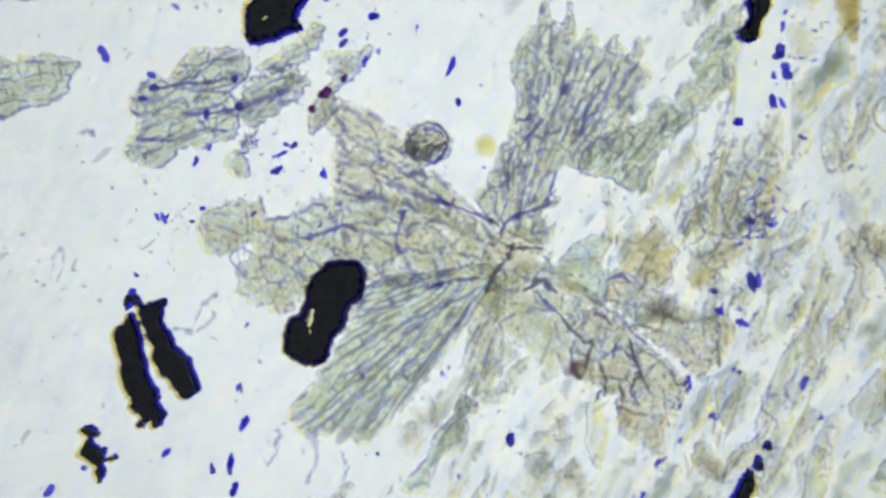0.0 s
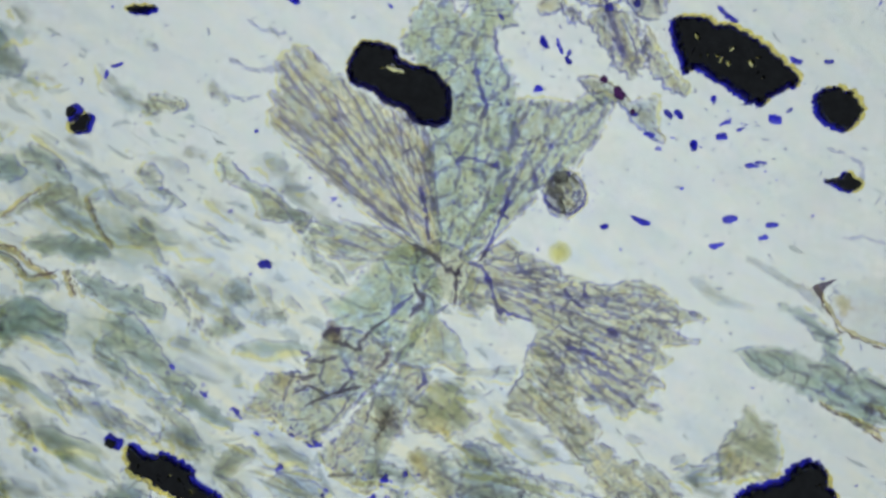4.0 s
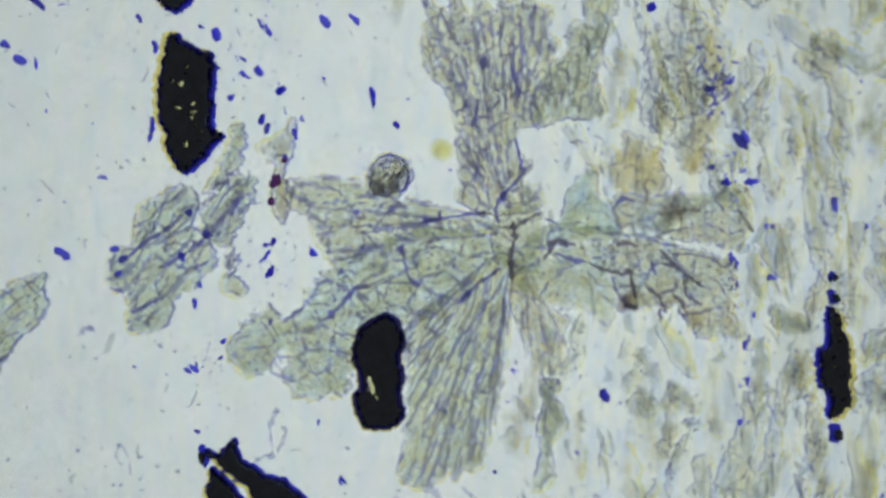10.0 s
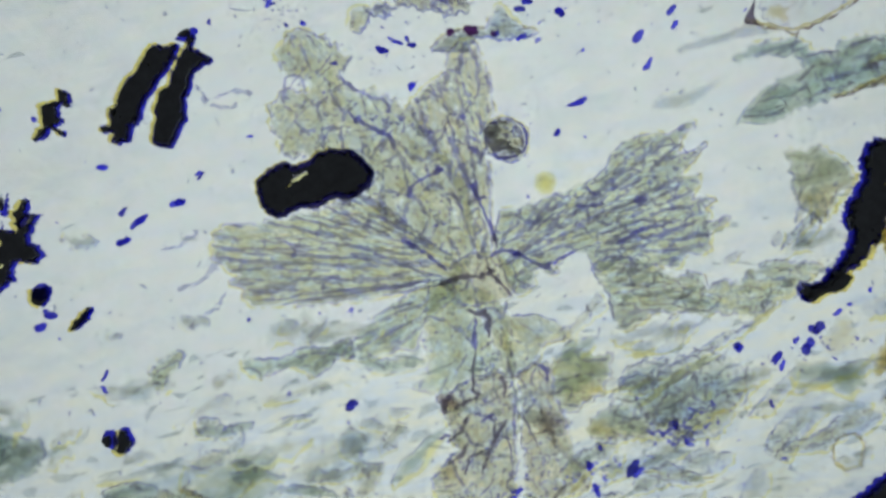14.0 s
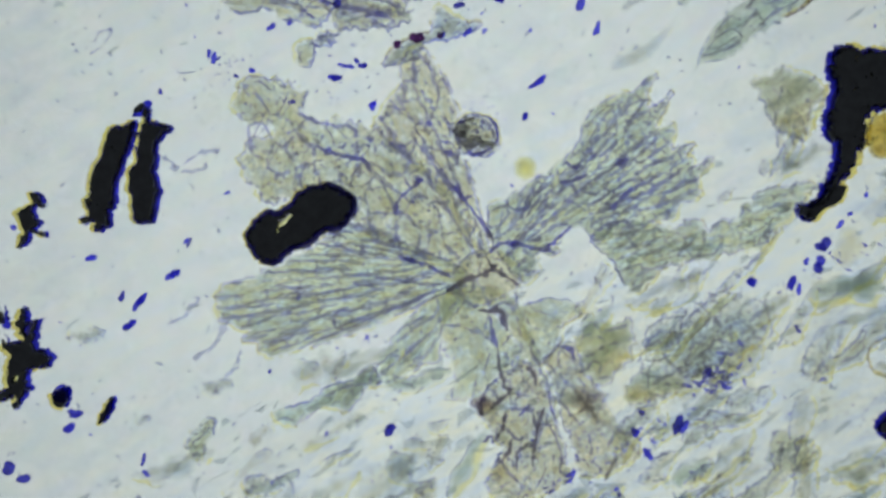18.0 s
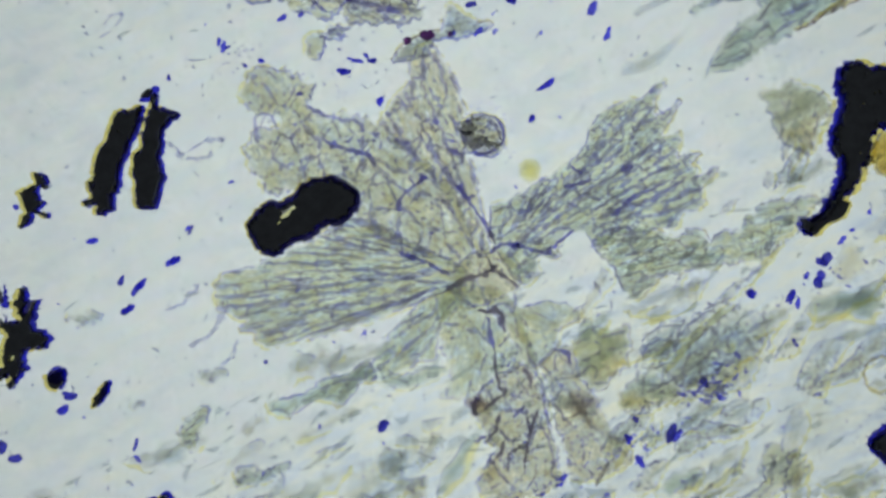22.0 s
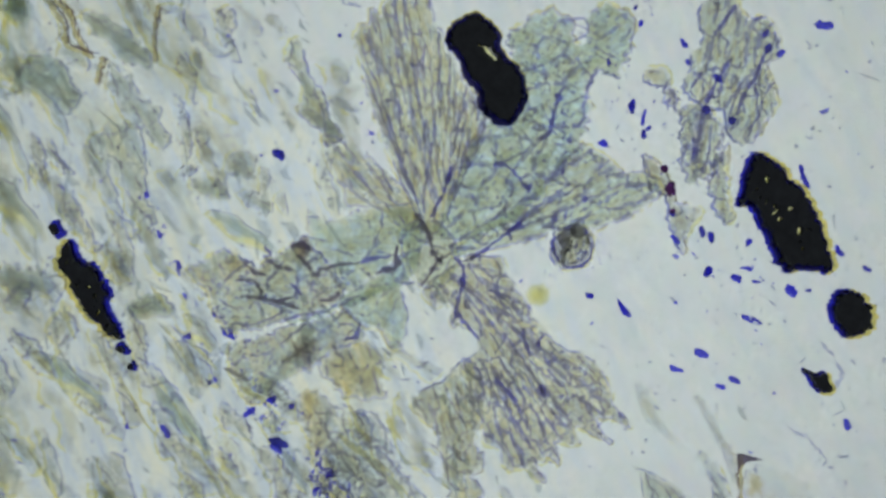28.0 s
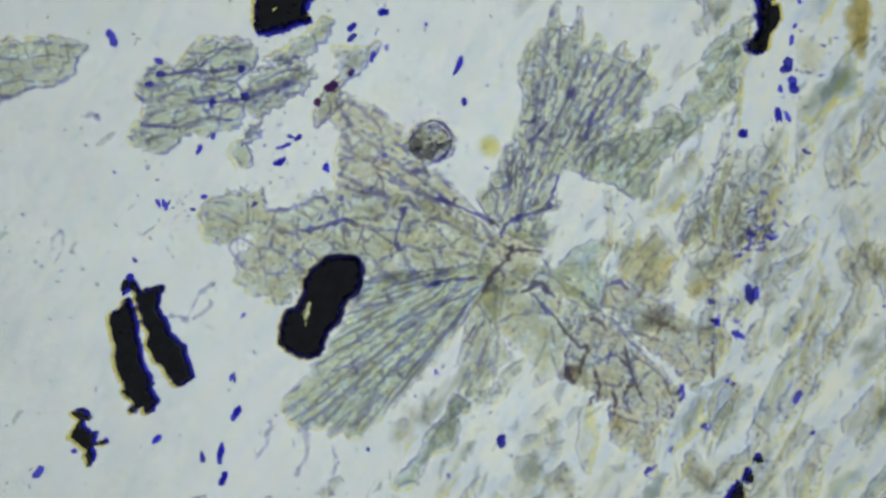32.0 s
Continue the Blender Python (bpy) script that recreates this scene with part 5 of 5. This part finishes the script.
green([(-80, -292), (-70, -286), (-60, -311), (-59, -342), (-73, -336)], 433, axis=101, material=SHRED, thick=0.018, rough=3, fan=None, label="thin blue-grey mica sliver in pale quartz")
green([(-135, -342), (-113, -334), (-99, -330), (-103, -352), (-113, -366), (-119, -350)], 434, axis=52, material=SHRED, thick=0.016, rough=3, fan=None, label="thin blue-grey mica sliver in pale quartz")
green([(-5, -476), (7, -452), (31, -422), (35, -430), (17, -456), (7, -478)], 435, axis=57, material=SHRED, thick=0.016, rough=3, fan=None, label="thin blue-grey mica sliver in pale quartz")
green([(-35, -321), (-27, -291), (-9, -275), (-7, -326), (-13, -376), (-29, -368)], 436, axis=88, material=MICA, thick=0.012, rough=5, cells=(3, 34, 18, 2.2), label="ragged translucent grey mica flake in foliated rock")
green([(119, -318), (138, -328), (148, -310), (155, -289), (140, -296)], 437, axis=52, material=SHRED, thick=0.013, rough=3, fan=None, label="thin blue-grey mica sliver in pale quartz")
green([(-8, -597), (-7, -577), (17, -555), (22, -566), (6, -590)], 438, axis=54, material=SHRED, thick=0.018, rough=3, fan=None, label="thin blue-grey mica sliver in pale quartz")
green([(6, -604), (26, -567), (58, -543), (82, -536), (57, -571), (24, -608)], 439, axis=47, thick=0.012, rough=5, label="ragged grey-green chlorite flake in foliated rock")
green([(103, -510), (105, -483), (127, -470), (141, -448), (145, -430), (175, -401), (189, -404), (163, -449), (142, -486), (118, -518)], 440, axis=56, material=MICA, thick=0.013, rough=5, cells=(3, 34, 18, 2.2), label="ragged translucent grey mica flake in foliated rock")
green([(25, -306), (16, -290), (44, -268), (84, -224), (104, -213), (100, -240), (78, -275), (46, -300)], 441, axis=46, thick=0.01, rough=5, cells=(3, 34, 18, 2.2), label="ragged grey-green chlorite flake in foliated rock")
green([(-245, -483), (-249, -463), (-228, -443), (-210, -441), (-222, -475)], 442, axis=52, material=MICA, thick=0.012, rough=5, label="ragged translucent grey mica flake in foliated rock")
green([(-34, -687), (-59, -647), (-37, -632), (-27, -610), (-23, -592), (-22, -627), (-39, -653), (-23, -678)], 443, axis=84, material=SHRED, thick=0.011, rough=3, fan=None, label="thin blue-grey mica sliver in pale quartz")
green([(-95, -598), (-89, -578), (-57, -539), (-31, -505), (-27, -529), (-56, -580), (-79, -602)], 444, axis=55, thick=0.01, rough=5, cells=(3, 34, 18, 2.2), label="ragged grey-green chlorite flake in foliated rock")
green([(81, -575), (89, -546), (116, -516), (155, -493), (162, -506)], 445, axis=42, thick=0.012, rough=5, label="ragged grey-green chlorite flake in foliated rock")
green([(-68, -872), (-97, -873), (-110, -826), (-98, -808), (-77, -789), (-56, -815), (-61, -844)], 446, axis=91, thick=0.011, rough=5, cells=(3, 34, 18, 2.2), label="ragged grey-green chlorite flake in foliated rock")
green([(6, -844), (-26, -792), (-45, -757), (-62, -740), (-58, -706), (-41, -706), (-19, -747), (-5, -795)], 447, axis=115, material=OCHRE, thick=0.009, rough=5, cells=(3, 34, 18, 2.2), label="olive-brown stained flake in foliated rock")
green([(49, -795), (32, -769), (30, -727), (33, -691), (43, -651), (65, -635), (77, -665), (83, -695), (73, -721), (71, -754), (63, -778)], 448, axis=86, thick=0.012, rough=5, cells=(6, 34, 18, 2.2), label="ragged grey-green chlorite flake in foliated rock")
green([(99, -705), (88, -693), (102, -675), (98, -654), (115, -626), (109, -585), (134, -565), (146, -536), (178, -536), (175, -555), (170, -596), (162, -631), (144, -665), (125, -689)], 449, axis=68, thick=0.012, rough=5, cells=(8, 34, 18, 2.2), label="ragged grey-green chlorite flake in foliated rock")
green([(-48, -650), (-54, -609), (-28, -566), (-34, -534), (-16, -551), (-20, -607), (-29, -637)], 450, axis=81, material=MICA, thick=0.01, rough=5, cells=(3, 34, 18, 2.2), label="ragged translucent grey mica flake in foliated rock")
green([(-86, -592), (-106, -576), (-87, -552), (-69, -549), (-67, -571)], 451, axis=54, material=MICA, thick=0.012, rough=5, label="ragged translucent grey mica flake in foliated rock")
green([(-122, -617), (-117, -575), (-114, -528), (-93, -504), (-84, -518), (-102, -564)], 452, axis=74, material=SHRED, thick=0.012, rough=3, fan=None, label="thin blue-grey mica sliver in pale quartz")
green([(164, -835), (142, -801), (139, -778), (158, -734), (171, -712), (204, -709), (218, -717), (214, -751), (220, -791), (242, -826)], 453, axis=85, thick=0.013, rough=5, cells=(9, 34, 18, 2.2), label="ragged grey-green chlorite flake in foliated rock")
green([(276, -728), (263, -715), (284, -684), (295, -645), (305, -665), (298, -701)], 454, axis=69, material=MICA, thick=0.013, rough=5, label="ragged translucent grey mica flake in foliated rock")
green([(164, -641), (162, -596), (188, -565), (221, -541), (264, -513), (284, -481), (309, -484), (307, -508), (296, -534), (261, -581), (248, -629), (232, -659), (199, -649)], 455, axis=53, thick=0.01, rough=5, cells=(13, 34, 18, 2.2), label="ragged grey-green chlorite flake in foliated rock")
green([(332, -652), (319, -640), (348, -589), (372, -552), (372, -534), (395, -538), (389, -567), (367, -610)], 456, axis=62, material=MICA, thick=0.011, rough=5, cells=(3, 34, 18, 2.2), label="ragged translucent grey mica flake in foliated rock")
green([(217, -529), (200, -513), (212, -490), (227, -497)], 457, axis=78, material=SHRED, thick=0.015, rough=3, fan=None, label="thin blue-grey mica sliver in pale quartz")
green([(441, -442), (415, -433), (392, -412), (393, -377), (409, -364), (430, -384), (452, -416)], 458, axis=120, material=OCHRE, thick=0.009, rough=5, cells=(3, 34, 18, 2.2), label="olive-brown stained flake in foliated rock")
green([(519, -633), (495, -606), (521, -589), (560, -602), (557, -625)], 459, axis=173, thick=0.01, rough=5, cells=(3, 34, 18, 2.2), label="ragged grey-green chlorite flake in foliated rock")
green([(559, -539), (510, -535), (510, -507), (534, -487), (562, -504)], 460, axis=179, material=MICA, thick=0.01, rough=5, cells=(3, 34, 18, 2.2), label="ragged translucent grey mica flake in foliated rock")
green([(586, -602), (581, -550), (594, -502), (618, -475), (624, -522), (609, -572)], 461, axis=78, material=MICA, thick=0.012, rough=5, cells=(3, 34, 18, 2.2), label="ragged translucent grey mica flake in foliated rock")
green([(661, -615), (636, -580), (670, -530), (713, -530), (709, -575)], 462, axis=51, thick=0.009, rough=5, cells=(4, 34, 18, 2.2), label="ragged grey-green chlorite flake in foliated rock")
green([(454, -612), (434, -587), (464, -554), (505, -548), (496, -582)], 463, axis=39, thick=0.008, rough=5, cells=(3, 34, 18, 2.2), label="ragged grey-green chlorite flake in foliated rock")
green([(203, -496), (174, -488), (159, -471), (185, -471)], 464, axis=151, material=MICA, thick=0.01, rough=5, label="ragged translucent grey mica flake in foliated rock")
green([(414, 399), (399, 422), (395, 462), (406, 478), (421, 451), (423, 410)], 465, axis=99, material=MICA, thick=0.012, rough=5, label="ragged translucent grey mica flake in foliated rock")
green([(385, 419), (370, 444), (364, 474), (382, 469), (390, 442)], 466, axis=107, material=SHRED, thick=0.013, rough=3, fan=None, label="thin blue-grey mica sliver in pale quartz")
green([(-121, -811), (-126, -770), (-89, -722), (-62, -716), (-75, -763), (-94, -802)], 467, axis=63, thick=0.011, rough=5, cells=(3, 34, 18, 2.2), label="ragged grey-green chlorite flake in foliated rock")
green([(279, -755), (279, -725), (334, -679), (355, -690), (321, -728)], 468, axis=42, material=MICA, thick=0.01, rough=5, cells=(3, 34, 18, 2.2), label="ragged translucent grey mica flake in foliated rock")
green([(311, -557), (318, -527), (367, -470), (398, -462), (384, -511), (353, -539)], 469, axis=48, thick=0.009, rough=5, cells=(3, 34, 18, 2.2), label="ragged grey-green chlorite flake in foliated rock")
green([(357, -813), (352, -780), (381, -762), (389, -782), (378, -804)], 470, axis=62, material=MICA, thick=0.013, rough=5, label="ragged translucent grey mica flake in foliated rock")

green([(137, -857), (125, -786), (155, -710), (153, -624), (180, -546), (243, -489), (304, -451), (336, -491), (287, -570), (251, -660), (229, -745), (246, -813)], 520, thick=0.0072, rough=10, melt=26.0, edge=0, fan=None, taken=False, uneven=0.8, label="broad soft grey-green chlorite mass in foliated rock")
green([(-69, -788), (-57, -719), (-24, -657), (-32, -566), (19, -521), (80, -550), (80, -629), (77, -687), (33, -771)], 521, thick=0.0051, rough=10, melt=26.0, edge=0, fan=None, taken=False, uneven=0.8, label="broad soft grey-green chlorite mass in foliated rock")
green([(523, -703), (480, -644), (474, -580), (537, -520), (596, -551), (583, -625), (579, -681)], 522, thick=0.0096, rough=10, melt=26.0, edge=0, fan=None, taken=False, uneven=0.8, material=MICA, label="broad faint grey mica haze in foliated rock")
green([(644, -655), (631, -541), (686, -483), (734, -543), (719, -625)], 523, thick=0.0056, rough=10, melt=26.0, edge=0, fan=None, taken=False, uneven=0.8, label="broad soft grey-green chlorite mass in foliated rock")
green([(362, -517), (358, -451), (456, -372), (556, -353), (521, -421), (443, -476)], 524, thick=0.0048, rough=10, melt=26.0, edge=0, fan=None, taken=False, uneven=0.8, label="broad soft grey-green chlorite mass in foliated rock")
green([(92, -541), (71, -462), (97, -366), (140, -338), (175, -399), (164, -479)], 525, thick=0.0096, rough=10, melt=26.0, edge=0, fan=None, taken=False, uneven=0.8, material=MICA, label="broad faint grey mica haze in foliated rock")
green([(466, 115), (516, 145), (566, 125), (576, 35), (546, -45), (496, -65), (436, -25), (426, 45)], 526, thick=0.0043, rough=10, melt=26.0, edge=0, fan=None, taken=False, uneven=0.8, material=MICA, label="broad faint grey mica haze in foliated rock")
green([(606, 236), (676, 246), (735, 165), (742, 35), (666, 15), (616, 85)], 527, thick=0.0036, rough=10, melt=26.0, edge=0, fan=None, taken=False, uneven=0.8, material=MICA, label="broad faint grey mica haze in foliated rock")
green([(-128, -830), (-110, -711), (-11, -576), (71, -542), (106, -624), (9, -738), (-48, -835)], 530, thick=0.0048, rough=10, melt=26.0, edge=0, fan=None, taken=False, uneven=0.8, label="broad soft grey-green chlorite mass in foliated rock")

flake("pale_crystal", [(90, 636), (62, 655), (46, 713), (60, 778), (112, 810), (163, 797), (169, 762), (157, 714), (138, 666)], 50, SHRED, 212, "pale crystal bordered by a brown vein", rough=7, edge=0.5, thick=0.0035, melt=8.0)
flake("rust_stain", [(87, 645), (81, 668), (105, 681), (120, 662)], 50, AMBER, 213, "rusty brown stain on the crystals", "stain", "rust stains", rough=6, edge=0, level=1, melt=10.0, grid=6.0, uneven=0.6, taken=False, thick=0.006)

flake("rust_stain", [(46, -859), (47, -834), (53, -813), (72, -788), (92, -758), (98, -747), (101, -770), (79, -807), (65, -836)], 60, AMBER, 551, "orange-yellow stain between two brown veins", "stain", "rust stains", rough=3, edge=0, level=1, melt=8.0, grid=5.0, taken=False, thick=0.0035)
flake("rust_stain", [(558, 366), (578, 380), (611, 364), (616, 326), (590, 302), (564, 318)], 60, AMBER, 552, "orange-yellow stain beside black ore", "stain", "rust stains", rough=5, edge=0, level=1, melt=18.0, grid=6.0, taken=False, thick=0.0035)
flake("rust_stain", [(104, -721), (94, -710), (128, -686), (147, -680), (142, -695)], 60, AMBER, 553, "faint ochre stain in foliated rock", "stain", "rust stains", rough=5, edge=0, level=1, melt=16.0, grid=6.0, taken=False, thick=0.005)

VEIN = mineral("vein_brown", (0.40, 0.31, 0.33), None, 0.3, 0.3, 0.03, faces=1)
STRAW = mineral("straw_border", (0.96, 0.88, 0.60), None, 0.2, 0.2, 0.03, faces=1)


# brown veins along grain edges
def vein(points, width, seed, label="thin dark brown vein with an ochre border"):
    p = np.array(points, float)
    c = p.mean(0)
    ob = thing("brown_vein", c, label, "mineral vein", "brown veins")
    k = np.linspace(0, len(p) - 1, len(p) * 7)
    q = np.stack([np.interp(k, range(len(p)), p[:, i]) for i in (0, 1)], 1) - c
    lines = Lines(seed)
    lines.strip(q + lines.rng.normal(0, 1.4, q.shape), width * 0.75, 0.013)
    part("vein_line", lines.mesh("vein_line", VEIN), None, ob)
    d = np.gradient(q, axis=0)
    n = np.stack([-d[:, 1], d[:, 0]], 1) / (np.linalg.norm(d, axis=1)[:, None] + 1e-9)
    side = n if ((q + c + n * 9) ** 2).sum() > ((q + c) ** 2).sum() else -n
    edge = Lines(seed + 1)
    edge.strip(q + side * width * 0.9, width * 1.5, 0.011)
    part("ochre_border", edge.mesh("ochre_border", STRAW), None, ob)


vein([(66, 608), (99, 627), (141, 656), (164, 707), (172, 742), (179, 777), (168, 800)], 6, 201)
vein([(52, -847), (56, -807), (80, -780), (105, -732)], 7, 202)
vein([(-40, -681), (-13, -672), (22, -652), (52, -629)], 6, 203)
vein([(8, -832), (-26, -797), (-57, -748)], 5, 208)
vein([(90, -714), (116, -705), (141, -695)], 7, 204)
vein([(57, -855), (79, -803), (108, -781), (98, -731)], 7, 205)
vein([(735, 177), (712, 196), (708, 217), (725, 243), (751, 241), (775, 208), (761, 182), (735, 177)], 3.4, 206, "thin brown seam ringing a clear crystal")
vein([(310, 767), (284, 734), (275, 703)], 7, 209, "thick brown seam on a green flake")
vein([(323, 740), (305, 701), (292, 657), (271, 623)], 5, 210, "brown seam along the edge of a green flake")
vein([(291, 662), (310, 701), (339, 742)], 6, 207)
flake("red_brown_wedge", [(68, 608), (56, 631), (53, 651), (73, 629), (87, 622)], 0, BROWN_CRACK, 211, "small red-brown wedge at the head of a vein", rough=2, edge=0, level=1)
for k, (where, long) in enumerate((((185, -237), 40), ((338, -130), 60), ((272, -325), 38), ((325, -36), 40), ((407, -77), 44), ((248, -274), 40), ((194, -841), 46))):
    a = np.linspace(0, 2 * math.pi, 12)[:-1]
    ring = np.stack([np.cos(a) * long * 0.6, np.sin(a) * long * 0.42], 1) + np.array(where, float)
    flake("rust_stain", ring, 60, RUST if k in (0, 1) else AMBER if k in (2, 4) else OCHRE, 220 + k, "rusty brown stain on the crystals", "stain", "rust stains", rough=7, edge=0, level=3, melt=14.0, grid=6.0, uneven=0.6, taken=False, dots=26 if k < 2 else 0, dark=BROWN_CRACK, thick=(0.010, 0.0045)[k] if k < 2 else 0.006)

# ---- the small flakes of the foliated side, and shreds everywhere ----
rng = np.random.default_rng(5)
FLOW = np.array((0.5, 0.866))
SIDE = np.array((0.866, -0.5))


def flake_mesh(seed, ratio, material):
    t = np.linspace(0, 2 * math.pi, 31)[:-1]
    p = np.stack([np.cos(t) * 50, np.sign(np.sin(t)) * np.abs(np.sin(t)) ** 1.2 * 50 * ratio], 1)
    p[:, 1] += 9 * np.sin(p[:, 0] / 28 + seed)
    p = worn(p, seed * 3.7, 7.0)
    me = mesh_of("mica_flake", relief(p, 11.0, 0.0125, seed, 7.0, 0.6), material)
    edge = Lines(seed)
    half = len(p) // 2
    # lens fringes painted on: blue strip on the axis side, yellow on the far side
    edge.broken(p[1:half], 2.6, 0.0125, 0.35)
    blue = len(edge.f)
    edge.high = SOFT
    edge.broken(p[half + 1:] + np.array((0, -3.5)), 13.0, 0.0, 0.7)
    whole = bmesh.new()
    whole.from_mesh(me)
    me2 = edge.mesh("rim", BLUE_RIM)
    for i, f in enumerate(me2.polygons):
        f.material_index = 1 if i < blue else 2
    whole.from_mesh(me2)
    whole.to_mesh(me)
    whole.free()
    bpy.data.meshes.remove(me2)
    me.materials.append(BLUE_RIM)
    me.materials.append(SOFT_YELLOW)
    return me


# clear lenses of quartz between the flakes: middle and half width
CLEAR = [(*(475, -280), 62), (*(415, -345), 40), (*(605, 215), 52), (*(605, -15), 42), (*(655, -225), 44), (*(165, -325), 48), (*(85, -415), 36), (*(495, 165), 32), (*(345, -415), 34), (*(565, 115), 30),
         (*(179, -677), 46), (*(-42, -501), 48), (*(337, -587), 40), (*(81, -404), 44), (*(220, -402), 46), (*(-124, -593), 40), (*(413, -131), 30), (*(268, -401), 46), (*(-300, -618), 62), (*(-213, -478), 40), (*(-393, -708), 40), (*(-147, -485), 30),
         (*(495, -225), 60), (*(465, -305), 50), (*(675, -235), 55), (*(685, -365), 60), (*(595, 85), 45), (*(585, 185), 40), (*(505, 225), 45), (*(355, -55), 40)]

shapes = [flake_mesh(s, 0.2 + 0.05 * (s % 4), (MICA, CHLORITE, MICA, CHLORITE, SHRED)[s % 5]) for s in range(16)]
made = 0
ground = thing("foliated_groundmass", (0, 0), "pale foliated groundmass of quartz with wavy mica flakes", "rock", z=BASE - 0.0045)
for _ in range(6000):
    q = rng.uniform(-1040, 1040, 2)
    s = q @ SIDE
    if np.hypot(*q) > 1030 or made >= 250 or s < 60 or any(np.hypot(q[0] - x, q[1] - y) < r for x, y, r in CLEAR) or rng.uniform() > min(1.0, 0.25 + s / 700) or inside_any(*q) or inside_any(*(q + FLOW * 22)) or inside_any(*(q - FLOW * 22)):
        continue
    long = rng.uniform(0.55, 1.9)
    ob = part("mica_flake", shapes[rng.integers(16)], None, ground, at=pose(q[0] * U, q[1] * U, 0.0008 + 0.0004 * (made % 9), 0, 0, 60 + rng.normal(0, 13)))
    ob.scale = (long, rng.uniform(0.7, 1.5), 1)
    made += 1


def shreds(name, count, long, wide, material, spread, bias, seed, label, z=0.011):
    """Countless slivers along the foliation, gathered into one mesh."""
    r = np.random.default_rng(seed)
    v, f = [], []
    while len(f) < count * 2:
        q = r.uniform(-1050, 1050, 2)
        s = q @ SIDE
        if np.hypot(*q) > 1040 or r.uniform() > (1.0 if s > 90 else bias):
            continue
        a = radians(60) + r.normal(0, spread)
        l, w = r.lognormal(math.log(long), 0.5), r.lognormal(math.log(wide), 0.4)
        d, n = np.array((math.cos(a), math.sin(a))) * l, np.array((-math.sin(a), math.cos(a))) * w
        k = len(v)
        bend = n * r.normal(0, 0.8)
        for p in (q - d, q - d * 0.4 + n * r.uniform(0.5, 1) + bend, q + d * 0.5 + n * r.uniform(0.5, 1) + bend, q + d, q + d * 0.4 - n * r.uniform(0.5, 1) + bend, q - d * 0.5 - n * r.uniform(0.5, 1) + bend):
            v.append((*(p * U), z))
        top = r.uniform(0.0006, 0.002)
        v.append((*((q + bend) * U), z + top))
        f += [(k, k + 1, k + 6, k + 5), (k + 1, k + 2, k + 6), (k + 2, k + 3, k + 4, k + 6), (k + 4, k + 5, k + 6)]
    me = bpy.data.meshes.new(name)
    me.from_pydata(v, [], f)
    me.materials.append(material)
    ob = part(name, me, None, ground, label)
    return tagged(ob, kind="stuff")


PALE = mineral("pale_shred", (0.80, 0.83, 0.84), None, 0.1, 0.1, 0.04, faces=1, vary=0)
FINE = mineral("fine_shred", (0.66, 0.68, 0.82), None, 0.1, 0.1, 0.04, faces=1, vary=0)
shreds("mica_litter", 1100, 15, 5, PALE, 0.3, 0.05, 7, "pale grey mica shreds along the foliation")
shreds("fine_dust", 3000, 3.5, 2.0, FINE, 1.5, 0.7, 8, "fine blue-grey specks in the quartz", z=0.0112)
shreds("dark_dust", 220, 4.0, 2.4, SPECK, 1.2, 0.6, 9, "fine blue-black specks", z=0.0114)


wisp([(422, 480), (414, 520), (401, 572)], 8, 333, YELLOW_RIM, "pale yellow seam along the black ore")


def motions():
    """The stage turns the slide with all that lies in it about the stage's axis."""
    for ob in THINGS:
        rest = ob.matrix_basis.copy()
        walk(ob, [(t, pose(*PLAY.get(t, (0, 0)), 0, 0, 0, -turn) @ rest) for t, turn in TURN])


motions()
